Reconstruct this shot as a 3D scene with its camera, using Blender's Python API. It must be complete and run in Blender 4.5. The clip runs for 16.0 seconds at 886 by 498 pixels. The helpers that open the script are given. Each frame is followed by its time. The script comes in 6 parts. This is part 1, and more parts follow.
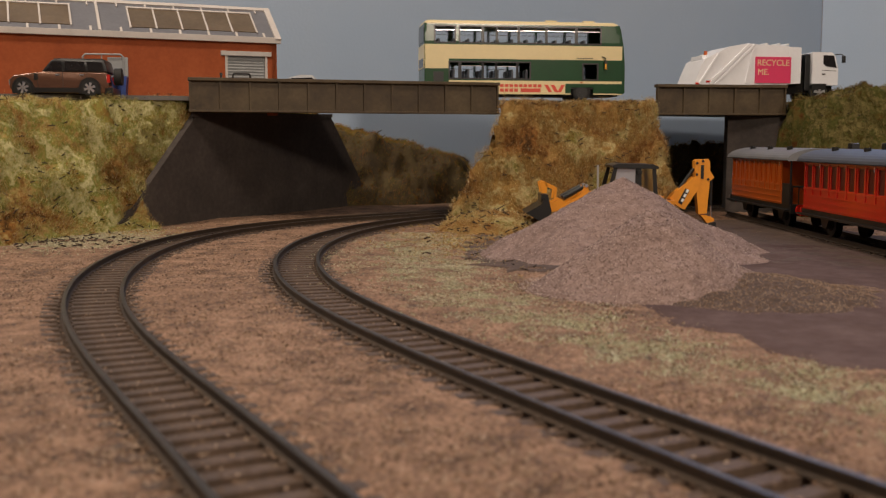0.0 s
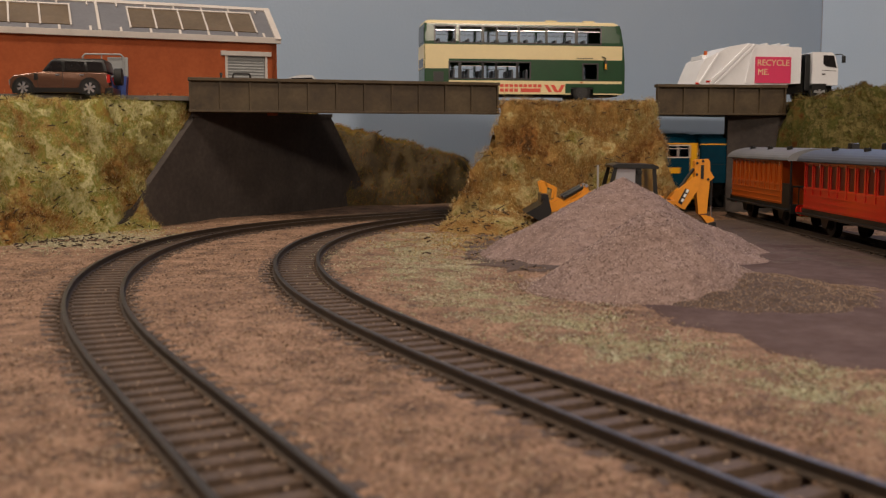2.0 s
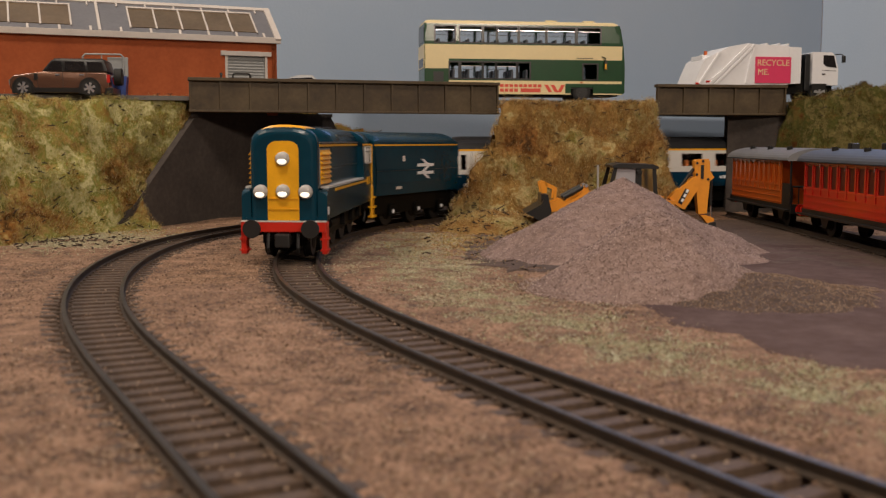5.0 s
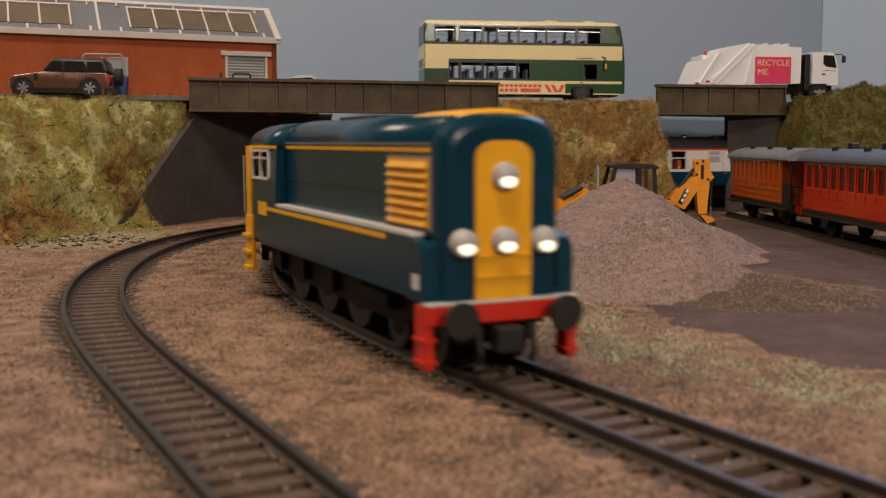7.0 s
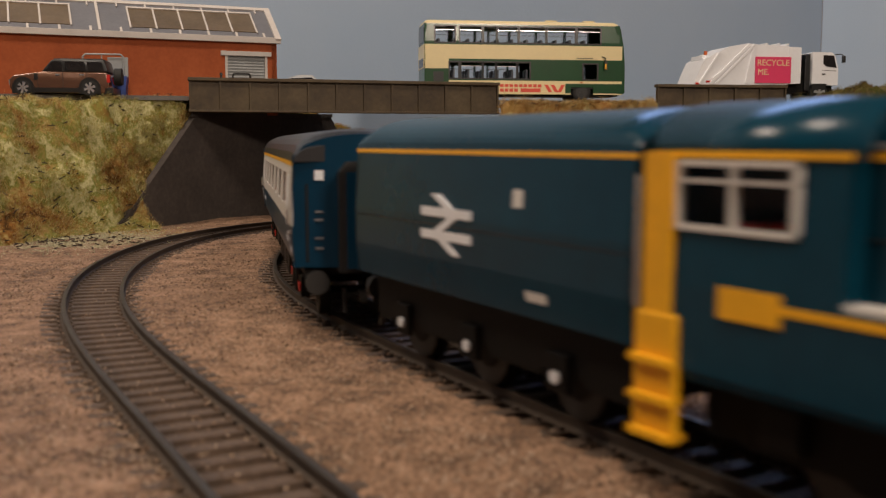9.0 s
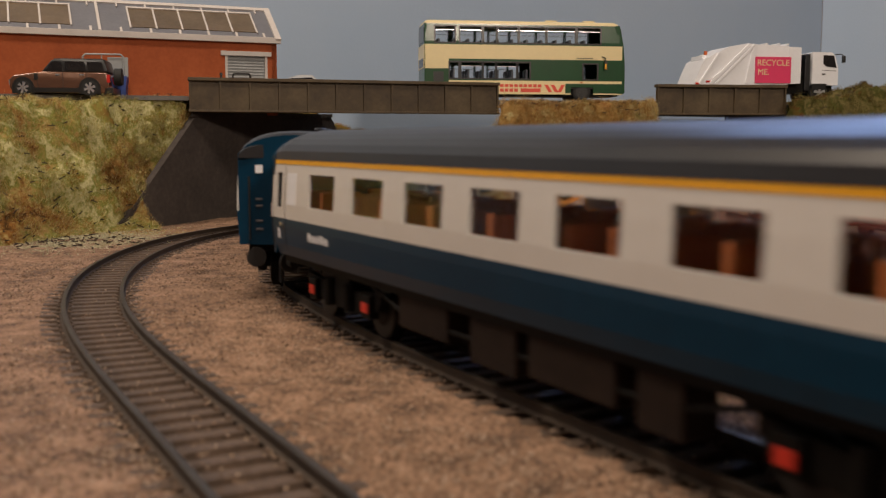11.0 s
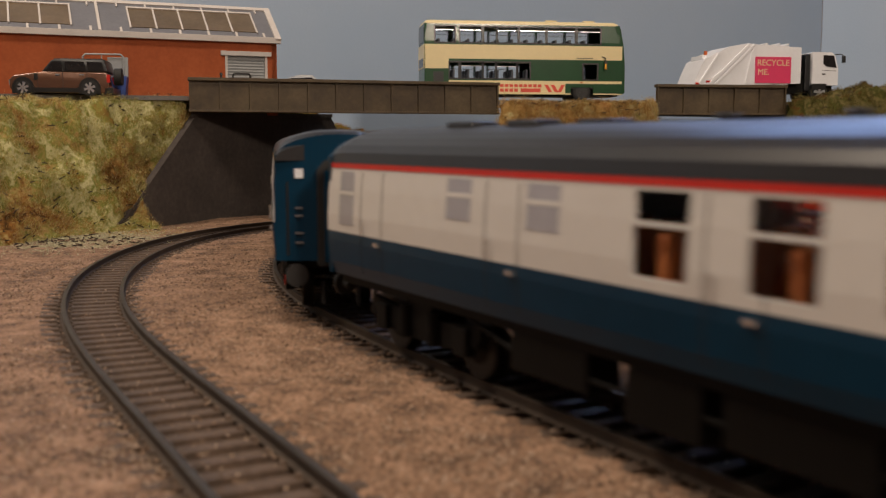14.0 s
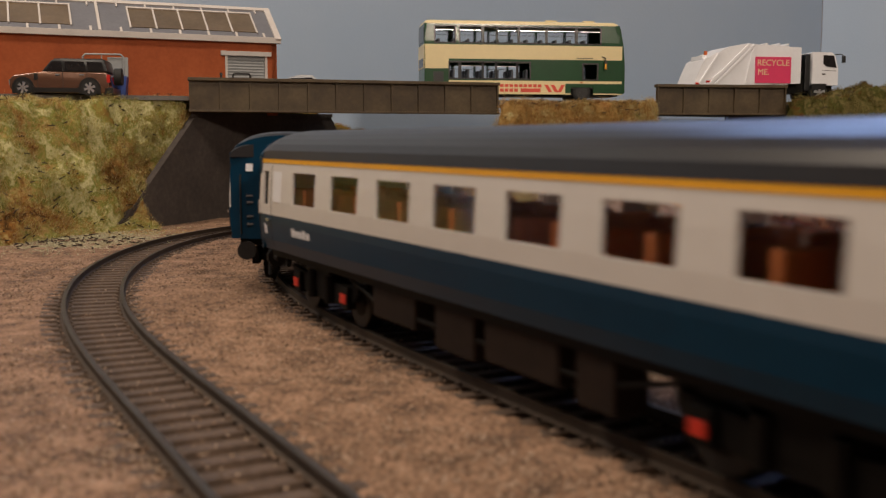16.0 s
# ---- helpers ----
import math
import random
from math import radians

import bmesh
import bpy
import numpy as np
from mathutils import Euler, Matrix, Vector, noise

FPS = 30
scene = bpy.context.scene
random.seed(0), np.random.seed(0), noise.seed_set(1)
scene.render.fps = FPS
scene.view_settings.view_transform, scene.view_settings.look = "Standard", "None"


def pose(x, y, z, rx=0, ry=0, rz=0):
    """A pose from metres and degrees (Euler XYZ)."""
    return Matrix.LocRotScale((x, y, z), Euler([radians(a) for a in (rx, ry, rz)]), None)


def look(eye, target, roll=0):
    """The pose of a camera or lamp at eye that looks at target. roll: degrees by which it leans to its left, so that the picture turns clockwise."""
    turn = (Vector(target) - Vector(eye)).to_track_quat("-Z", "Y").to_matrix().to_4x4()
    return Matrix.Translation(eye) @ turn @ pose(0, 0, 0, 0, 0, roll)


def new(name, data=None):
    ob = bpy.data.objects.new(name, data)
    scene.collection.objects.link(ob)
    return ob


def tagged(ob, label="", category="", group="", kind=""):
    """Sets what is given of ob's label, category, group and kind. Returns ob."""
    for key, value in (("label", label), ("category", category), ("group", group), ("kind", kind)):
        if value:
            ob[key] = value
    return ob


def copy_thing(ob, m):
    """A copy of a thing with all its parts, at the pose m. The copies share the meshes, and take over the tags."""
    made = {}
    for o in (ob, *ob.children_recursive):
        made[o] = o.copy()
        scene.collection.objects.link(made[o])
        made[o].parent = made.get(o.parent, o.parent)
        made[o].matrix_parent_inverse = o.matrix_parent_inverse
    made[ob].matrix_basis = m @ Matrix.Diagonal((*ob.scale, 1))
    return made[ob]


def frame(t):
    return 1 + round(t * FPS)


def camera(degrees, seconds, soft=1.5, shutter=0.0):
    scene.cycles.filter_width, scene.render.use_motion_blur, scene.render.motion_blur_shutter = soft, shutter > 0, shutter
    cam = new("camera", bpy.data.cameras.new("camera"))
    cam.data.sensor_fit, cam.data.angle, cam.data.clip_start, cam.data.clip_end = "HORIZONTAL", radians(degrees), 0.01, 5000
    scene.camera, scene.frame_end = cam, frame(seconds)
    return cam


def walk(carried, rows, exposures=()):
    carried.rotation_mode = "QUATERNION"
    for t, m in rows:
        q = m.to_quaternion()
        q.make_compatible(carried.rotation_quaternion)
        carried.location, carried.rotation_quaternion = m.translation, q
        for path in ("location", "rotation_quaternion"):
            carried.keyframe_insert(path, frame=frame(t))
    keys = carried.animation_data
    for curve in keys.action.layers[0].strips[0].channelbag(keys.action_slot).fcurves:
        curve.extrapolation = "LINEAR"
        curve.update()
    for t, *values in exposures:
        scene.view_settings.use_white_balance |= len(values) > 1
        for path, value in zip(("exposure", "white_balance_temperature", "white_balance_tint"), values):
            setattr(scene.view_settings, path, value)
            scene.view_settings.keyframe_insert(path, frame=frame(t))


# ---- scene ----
cam = camera(48.18, 16.0, soft=1.2, shutter=0.65)
MM = 0.001
EYE_Z = 46.4 * MM
EYE = pose(0, 0, EYE_Z, 90 - 6.2)
cam.data.dof.use_dof = True
cam.data.dof.focus_distance = 0.52
cam.data.dof.aperture_fstop = 31
walk(cam, [(0, EYE), (16, EYE)], exposures=[(0, 0.0), (16, 0.0)])


# ---- light ----
world = bpy.data.worlds.new("room_light")
scene.world = world
world.use_nodes = True
world.node_tree.nodes["Background"].inputs[0].default_value = (0.75, 0.85, 1.0, 1)
world.node_tree.nodes["Background"].inputs[1].default_value = 0.045


def area_lamp(name, eye, target, w, h, power, color):
    lamp = bpy.data.lights.new(name, "AREA")
    lamp.shape, lamp.size, lamp.size_y, lamp.energy, lamp.color = "RECTANGLE", w, h, power, color
    ob = new(name, lamp)
    ob.matrix_basis = look(eye, target)
    return ob


area_lamp("ceiling_lamp", (-0.7, 0.3, 1.0), (-0.05, 0.5, 0.0), 0.25, 0.25, 7.5, (1.0, 0.82, 0.65))
area_lamp("ceiling_lamp", (-0.05, -0.2, 1.2), (0.0, 0.55, 0.0), 0.25, 0.25, 8.2, (1.0, 0.84, 0.69))
# Unseen low light added at front right, aimed to match the girder's shadow.
area_lamp("unseen_low_light", (0.62, -0.95, 0.68), (-0.05, 0.6, 0.04), 0.16, 0.16, 9.4, (1.0, 0.83, 0.67))
area_lamp("window_light", (0.62, 1.98, 1.25), (0.15, 0.2, 0.0), 1.0, 0.8, 14.0, (0.35, 0.52, 1.0))


# ---- materials ----
def nodes_of(mat):
    mat.use_nodes = True
    return mat.node_tree.nodes, mat.node_tree.links, mat.node_tree.nodes["Principled BSDF"]


def surface(name, colors, scale=1.0, rough=0.6, metal=0.0, bump=0.0, bump_scale=None, fine=0.35, stops=None,
            coat=0.0, island=0.0, specular=0.5, detail=6.0):
    """A varied surface: colours blended by noise at two scales; scale in marks per metre / 100."""
    mat = bpy.data.materials.new(name)
    n, l, b = nodes_of(mat)
    tc = n.new("ShaderNodeTexCoord")
    big = n.new("ShaderNodeTexNoise")
    big.inputs["Scale"].default_value = 100 * scale
    big.inputs["Detail"].default_value = detail
    big.inputs["Roughness"].default_value = 0.6
    small = n.new("ShaderNodeTexNoise")
    small.inputs["Scale"].default_value = 900 * scale
    small.inputs["Detail"].default_value = 3
    l.new(tc.outputs["Object"], big.inputs["Vector"])
    l.new(tc.outputs["Object"], small.inputs["Vector"])
    mix = n.new("ShaderNodeMix")
    mix.inputs[0].default_value = fine
    l.new(big.outputs[0], mix.inputs[2])
    l.new(small.outputs[0], mix.inputs[3])
    last = mix.outputs[0]
    if island:
        geo = n.new("ShaderNodeNewGeometry")
        add = n.new("ShaderNodeMix")
        add.inputs[0].default_value = island
        l.new(last, add.inputs[2])
        l.new(geo.outputs["Random Per Island"], add.inputs[3])
        last = add.outputs[0]
    ramp = n.new("ShaderNodeValToRGB")
    l.new(last, ramp.inputs[0])
    k = len(colors)
    el = ramp.color_ramp.elements
    while len(el) < k:
        el.new(0.5)
    for i, c in enumerate(colors):
        el[i].position = stops[i] if stops else 0.3 + 0.4 * i / max(1, k - 1)
        el[i].color = (*c, 1)
    l.new(ramp.outputs[0], b.inputs["Base Color"])
    b.inputs["Roughness"].default_value = rough
    b.inputs["Metallic"].default_value = metal
    b.inputs["Coat Weight"].default_value = coat
    b.inputs["Coat Roughness"].default_value = 0.15
    b.inputs["Specular IOR Level"].default_value = specular
    if bump:
        bn = n.new("ShaderNodeTexNoise")
        bn.inputs["Scale"].default_value = 100 * (bump_scale or scale * 6)
        bn.inputs["Detail"].default_value = 5
        l.new(tc.outputs["Object"], bn.inputs["Vector"])
        bp = n.new("ShaderNodeBump")
        bp.inputs["Strength"].default_value = 0.7
        bp.inputs["Distance"].default_value = bump * MM
        l.new(bn.outputs[0], bp.inputs["Height"])
        l.new(bp.outputs[0], b.inputs["Normal"])
    return mat


def shade(c, k):
    return tuple(min(1.0, v * k) for v in c)


def paint(name, c, rough=0.35, var=0.12, coat=0.0, metal=0.0, bump=0.0, scale=0.6):
    return surface(name, [shade(c, 1 - var), c, shade(c, 1 + var)], scale, rough, metal, bump, coat=coat)


def glow(name, c, strength):
    mat = bpy.data.materials.new(name)
    n, l, b = nodes_of(mat)
    b.inputs["Base Color"].default_value = (*c, 1)
    b.inputs["Emission Color"].default_value = (*c, 1)
    b.inputs["Emission Strength"].default_value = strength
    return mat


def glass(name, c=(0.9, 0.95, 0.95), rough=0.03, alpha=0.16):
    """Thin clear plastic glazing."""
    mat = bpy.data.materials.new(name)
    n, l, b = nodes_of(mat)
    b.inputs["Base Color"].default_value = (*c, 1)
    b.inputs["Roughness"].default_value = rough
    b.inputs["Transmission Weight"].default_value = 1.0
    b.inputs["IOR"].default_value = 1.15
    b.inputs["Alpha"].default_value = alpha
    return mat


M = {}
M["ground"] = surface("earth_ballast", [(0.06, 0.034, 0.021), (0.195, 0.11, 0.063), (0.34, 0.206, 0.132)], 1.1, 0.9, bump=1.1, bump_scale=7, fine=0.5, stops=[0.38, 0.5, 0.62])
M["grain"] = surface("ballast_grain", [(0.11, 0.066, 0.04), (0.20, 0.125, 0.077), (0.40, 0.29, 0.21)], 0.5, 0.85, island=0.55, fine=0.5)
M["mud"] = surface("damp_earth", [(0.06, 0.036, 0.033), (0.10, 0.066, 0.06), (0.15, 0.105, 0.098)], 0.25, 0.95, bump=0.8, bump_scale=6, specular=0.15)
M["heap"] = surface("pinkish_ballast", [(0.13, 0.085, 0.075), (0.22, 0.15, 0.13), (0.31, 0.225, 0.20)], 0.4, 0.9, bump=0.6, bump_scale=9, fine=0.6)
M["heapgrain"] = surface("pinkish_grain", [(0.11, 0.07, 0.06), (0.22, 0.15, 0.13), (0.50, 0.40, 0.36)], 0.5, 0.85, island=0.8)
PATCHES = [(0.10, 0.05, 0.016), (0.36, 0.17, 0.045), (0.54, 0.38, 0.14), (0.27, 0.29, 0.06), (0.78, 0.70, 0.37), (0.36, 0.36, 0.09), (0.42, 0.22, 0.06)]
PATCH_STOPS = [0.33, 0.40, 0.455, 0.51, 0.56, 0.62, 0.69]
RUST = [(0.085, 0.042, 0.016), (0.29, 0.13, 0.038), (0.44, 0.27, 0.095), (0.33, 0.19, 0.055), (0.58, 0.46, 0.22), (0.27, 0.25, 0.065), (0.32, 0.15, 0.04)]
# Darker olive and brown version of the grass tones, for the right bank.
DARK_GRASS = [(0.04, 0.02, 0.008), (0.15, 0.06, 0.016), (0.15, 0.12, 0.033), (0.08, 0.085, 0.02), (0.24, 0.19, 0.075), (0.11, 0.105, 0.026), (0.16, 0.07, 0.018)]
for key, tones in (("grass", PATCHES), ("rustgrass", RUST), ("darkgrass", DARK_GRASS)):
    M[key] = surface("static_" + key, tones, 0.36, 0.8, fine=0.14, island=0.20, stops=PATCH_STOPS, specular=0.2, detail=6.0)
    # Sheet under the blades repeats their tones at 0.62 strength.
    M[key + "soil"] = surface("darkened_" + key, [shade(c, 0.62) for c in tones], 0.36, 0.95, bump=1.6, bump_scale=5, fine=0.2, stops=PATCH_STOPS, specular=0.1, detail=6.0)
M["straw"] = surface("pale_straw", [(0.462, 0.363, 0.187), (0.66, 0.572, 0.352)], 0.4, 0.7, island=0.4)
M["verge"] = surface("verge_grass", [(0.36, 0.29, 0.18), (0.37, 0.38, 0.235), (0.55, 0.53, 0.40)], 0.4, 0.8, fine=0.2, island=0.4, specular=0.2)
M["scrub"] = surface("dark_scrub", [(0.495, 0.1725, 0.039), (0.225, 0.1425, 0.033), (0.1425, 0.1725, 0.033), (0.6, 0.3, 0.0825)], 0.3, 0.85, fine=0.1, island=0.3, stops=[0.32, 0.44, 0.56, 0.68], specular=0.15)
M["scrubsoil"] = surface("dark_scrub_soil", [(0.032, 0.0224, 0.0112), (0.08, 0.0528, 0.0208), (0.096, 0.08, 0.0288)], 0.3, 0.95, bump=1.0, bump_scale=4)
M["spill"] = surface("spilt_earth", [(0.048, 0.0304, 0.0224), (0.08, 0.0512, 0.0376), (0.112, 0.072, 0.056)], 0.4, 0.9, bump=0.6, bump_scale=9, fine=0.6)
# Darker copy of the coach red: shade inside the window recesses as colour.
M["shadedred"] = paint("red_recess_shade", (0.07, 0.008, 0.006), 0.4)
M["twig"] = paint("dark_twig", (0.035, 0.022, 0.014), 0.9)
M["rail"] = surface("railhead_steel", [(0.06, 0.05, 0.04), (0.14, 0.12, 0.10)], 0.5, 0.4, 0.8)
M["railside"] = surface("rusty_rail", [(0.028, 0.018, 0.012), (0.06, 0.038, 0.022)], 0.6, 0.75)
M["sleeper"] = surface("sleeper_plastic", [(0.03, 0.02, 0.014), (0.075, 0.048, 0.032), (0.14, 0.09, 0.06)], 1.0, 0.75, bump=0.2, island=0.3)
M["girder"] = surface("weathered_girder", [(0.03, 0.018, 0.008), (0.065, 0.042, 0.018), (0.105, 0.075, 0.036)], 0.5, 0.6, bump=0.12, bump_scale=5, fine=0.25)
M["concrete"] = surface("dark_abutment", [(0.024, 0.019, 0.016), (0.045, 0.035, 0.03), (0.07, 0.055, 0.047)], 0.4, 0.85, bump=0.3, bump_scale=3)
M["road"] = surface("road_card", [(0.10, 0.095, 0.09), (0.16, 0.15, 0.14)], 0.6, 0.85)
M["sky"] = surface("painted_sky", [(0.33, 0.435, 0.59), (0.365, 0.465, 0.61), (0.40, 0.49, 0.62)], 0.025, 0.7, bump=0.25, bump_scale=4, fine=0.2)
M["roomwall"] = paint("room_paint", (0.55, 0.5, 0.44), 0.8)
M["brick"] = surface("brick_red_card", [(0.265, 0.051, 0.010), (0.345, 0.073, 0.015), (0.41, 0.097, 0.026)], 0.5, 0.8, bump=0.06, bump_scale=12)
M["trim"] = paint("white_trim", (0.52, 0.48, 0.45), 0.6)
M["roofgrey"] = surface("grey_roof_sheet", [(0.115, 0.118, 0.135), (0.165, 0.165, 0.18)], 0.5, 0.5, bump=0.05)
M["amber"] = surface("dusty_amber_glazing", [(0.08, 0.055, 0.03), (0.12, 0.085, 0.05), (0.16, 0.115, 0.07)], 0.4, 0.3)
M["blue"] = surface("rail_blue_paint", [(0.0015, 0.025, 0.045), (0.0022, 0.033, 0.057), (0.003, 0.04, 0.067)], 0.3, 0.24, specular=0.28)
M["lamphouse"] = paint("lamp_rim_grey", (0.42, 0.41, 0.40), 0.35)
M["navy"] = surface("coach_blue_paint", [(0.0014, 0.024, 0.052), (0.002, 0.030, 0.063), (0.0028, 0.036, 0.074)], 0.3, 0.3, specular=0.2)
M["yellow"] = paint("warning_yellow", (0.78, 0.385, 0.012), 0.35)
M["red"] = paint("buffer_red", (0.55, 0.02, 0.008), 0.4)
M["black"] = surface("dull_black", [(0.006, 0.006, 0.006), (0.016, 0.014, 0.013)], 0.6, 0.55)
M["under"] = surface("underframe_black", [(0.002, 0.002, 0.002), (0.007, 0.006, 0.005)], 0.8, 0.6, specular=0.15)
M["underbrown"] = surface("dusty_underframe", [(0.010, 0.006, 0.005), (0.028, 0.017, 0.012)], 0.5, 0.75, specular=0.2)
M["axlered"] = paint("axle_red", (0.6, 0.03, 0.012), 0.5)
M["grey"] = surface("coach_grey", [(0.60, 0.57, 0.535), (0.66, 0.635, 0.60)], 0.3, 0.35)
M["roofdark"] = surface("coach_roof_grey", [(0.016, 0.016, 0.018), (0.025, 0.025, 0.027)], 0.4, 0.34)
M["white"] = paint("white_enamel", (0.76, 0.77, 0.80), 0.4, 0.05)
M["chrome"] = surface("bright_metal", [(0.6, 0.6, 0.6), (0.8, 0.8, 0.8)], 0.5, 0.25, 0.9)
M["interior"] = surface("orange_brown_interior", [(0.34, 0.09, 0.022), (0.62, 0.20, 0.05)], 0.8, 0.7)
M["darkglass"] = surface("tinted_glazing", [(0.012, 0.01, 0.01), (0.02, 0.018, 0.018)], 0.4, 0.08)
M["glass"] = glass("clear_glazing")
M["frost"] = paint("frosted_pane", (0.36, 0.35, 0.38), 0.25)
M["dusty"] = glass("dusty_cab_glass", (0.75, 0.72, 0.68), 0.35, 0.6)
M["lamp"] = glow("lit_headlamp", (1.0, 0.9, 0.7), 1.1)
M["green"] = paint("bus_green", (0.007, 0.052, 0.014), 0.25, coat=0.4)
M["cream"] = paint("bus_cream", (0.72, 0.60, 0.33), 0.3, 0.05, coat=0.3)
M["signred"] = paint("sign_red", (0.62, 0.06, 0.03), 0.4)
M["pink"] = paint("sign_pink", (0.66, 0.035, 0.12), 0.45, 0.06)
M["bronze"] = paint("bronze_paint", (0.14, 0.066, 0.038), 0.22, 0.1, coat=1.0, metal=0.5)
M["plastic"] = paint("black_plastic", (0.012, 0.012, 0.012), 0.35)
M["tyre"] = surface("rubber_tyre", [(0.01, 0.01, 0.01), (0.02, 0.02, 0.02)], 0.8, 0.8)
M["digger"] = paint("digger_yellow", (0.72, 0.27, 0.015), 0.4, 0.1)
M["orange"] = paint("coach_orange", (0.44, 0.082, 0.008), 0.3, 0.08, coat=0.3)
M["coachred"] = paint("coach_red", (0.47, 0.016, 0.009), 0.25, 0.08, coat=0.5)
M["roofpale"] = surface("pale_grey_roof", [(0.13, 0.13, 0.1365), (0.1755, 0.1755, 0.182)], 0.6, 0.5)
M["roofblue"] = surface("blue_grey_roof", [(0.051, 0.057, 0.072), (0.072, 0.078, 0.096)], 0.6, 0.5)
M["binblue"] = paint("bin_blue", (0.02, 0.05, 0.22), 0.5)
M["shutter"] = paint("grey_shutter", (0.30, 0.31, 0.31), 0.5)
M["silver"] = paint("silver_paint", (0.45, 0.46, 0.48), 0.3, 0.05, metal=0.6, coat=0.5)


# ---- building helpers (millimetres) ----
def part(name, bm, mat, parent=None, label="", smooth=False, at=None):
    mesh = bpy.data.meshes.new(name)
    for v in bm.verts:
        v.co *= MM
    bmesh.ops.recalc_face_normals(bm, faces=bm.faces)
    bm.to_mesh(mesh)
    bm.free()
    if smooth:
        for p in mesh.polygons:
            p.use_smooth = True
    mesh.materials.append(M[mat] if isinstance(mat, str) else mat)
    ob = new(name, mesh)
    if parent:
        ob.parent = parent
    if at is not None:
        ob.matrix_basis = at
    if label:
        ob["label"] = label
    return ob


def mm(x, y, z, rz=0.0, rx=0.0, ry=0.0):
    return pose(x * MM, y * MM, z * MM, rx, ry, rz)


def box(bm, x0, x1, y0, y1, z0, z1, bevel=0.0):
    r = bmesh.ops.create_cube(bm, size=1.0, matrix=Matrix.Translation(((x0 + x1) / 2, (y0 + y1) / 2, (z0 + z1) / 2)) @ Matrix.Diagonal((abs(x1 - x0), abs(y1 - y0), abs(z1 - z0), 1)))
    if bevel:
        es = list({e for v in r["verts"] for e in v.link_edges})
        bmesh.ops.bevel(bm, geom=es, offset=bevel, segments=2, affect="EDGES", profile=0.6)
    return bm


def B(*a, **k):
    return box(bmesh.new(), *a, **k)


def cyl(bm, p, q, r, n=12, r2=None):
    p, q = Vector(p), Vector(q)
    d = q - p
    m = Matrix.Translation((p + q) / 2) @ d.to_track_quat("Z", "Y").to_matrix().to_4x4()
    bmesh.ops.create_cone(bm, cap_ends=True, segments=n, radius1=r, radius2=r if r2 is None else r2, depth=d.length, matrix=m)
    return bm


def C(*a, **k):
    return cyl(bmesh.new(), *a, **k)


def prism(bm, pts, axis, a, b):
    """Extrude a 2D outline between a and b along axis x, y or z."""
    put = {"x": lambda p, t: (t, p[0], p[1]), "y": lambda p, t: (p[0], t, p[1]), "z": lambda p, t: (p[0], p[1], t)}[axis]
    lo = [bm.verts.new(put(p, a)) for p in pts]
    hi = [bm.verts.new(put(p, b)) for p in pts]
    bm.faces.new(lo)
    bm.faces.new(hi[::-1])
    for i in range(len(pts)):
        j = (i + 1) % len(pts)
        bm.faces.new((lo[i], hi[i], hi[j], lo[j]))
    return bm


def PR(*a):
    return prism(bmesh.new(), *a)


def tube(bm, pts, r, n=6):
    for p, q in zip(pts[:-1], pts[1:]):
        cyl(bm, p, q, r, n)
    return bm


def thing(name, m, label, category, group="", kind=""):
    ob = new(name)
    ob.empty_display_size = 0.01
    ob.matrix_basis = m
    return tagged(ob, label, category, group, kind)


def letters(name, text, size, parent, m, mat, label=""):
    """Raised lettering in the built-in font, turned into a mesh; size in mm."""
    cu = bpy.data.curves.new(name, "FONT")
    cu.body, cu.size, cu.extrude, cu.align_x, cu.align_y = text, size * MM, 0.05 * MM, "CENTER", "CENTER"
    tmp = new("tmp", cu)
    mesh = bpy.data.meshes.new_from_object(tmp.evaluated_get(bpy.context.evaluated_depsgraph_get()))
    bpy.data.objects.remove(tmp)
    bpy.data.curves.remove(cu)
    mesh.materials.clear()
    mesh.materials.append(M[mat])
    ob = new(name, mesh)
    ob.parent, ob.matrix_basis = parent, m
    if label:
        ob["label"] = label
    return ob


# ---- the lines of the tracks ----
def line_of(x, y, head, knots, length, step=1.0):
    """Points (x, y, heading) every step along a line whose curvature per metre runs through knots (distance, curvature)."""
    out, s, a = [], 0.0, head
    while s <= length:
        out.append((x, y, a))
        k = float(np.interp(s, [p[0] for p in knots], [p[1] for p in knots])) / 1000
        a2 = a + k * step
        x, y = x + math.cos((a + a2) / 2) * step, y + math.sin((a + a2) / 2) * step
        a, s = a2, s + step
    return out


def back_from(x, y, head, k0, k1, length):
    """The same line continued backwards from its start."""
    pts = line_of(x, y, head + math.pi, [(0, -k0), (length, -k1)], length)
    return [(px, py, pa - math.pi) for px, py, pa in pts[:0:-1]]


LEFT_LINE = back_from(28.6, 40.6, 2.1374, -1.23, 0.0, 220) + line_of(28.6, 40.6, 2.1374, [(0, -1.23), (133, 0.31), (267, -2.2), (400, -2.22), (533, -4.83), (667, -2.65), (760, -4.0), (840, -3.5), (930, 0.0)], 1250)
BACK = 1250
MAIN_LINE = back_from(94.1, 59.0, 2.1403, -0.69, 0.0, BACK) + line_of(94.1, 59.0, 2.1403, [(0, -0.69), (150, -0.24), (300, -2.43), (450, -2.9), (560, -4.12), (640, -5.0), (720, -3.5), (800, 0.0)], 1900)
SIDING_LINE = [(199.0, y, math.pi / 2) for y in np.arange(120.0, 668.0, 1.0)]


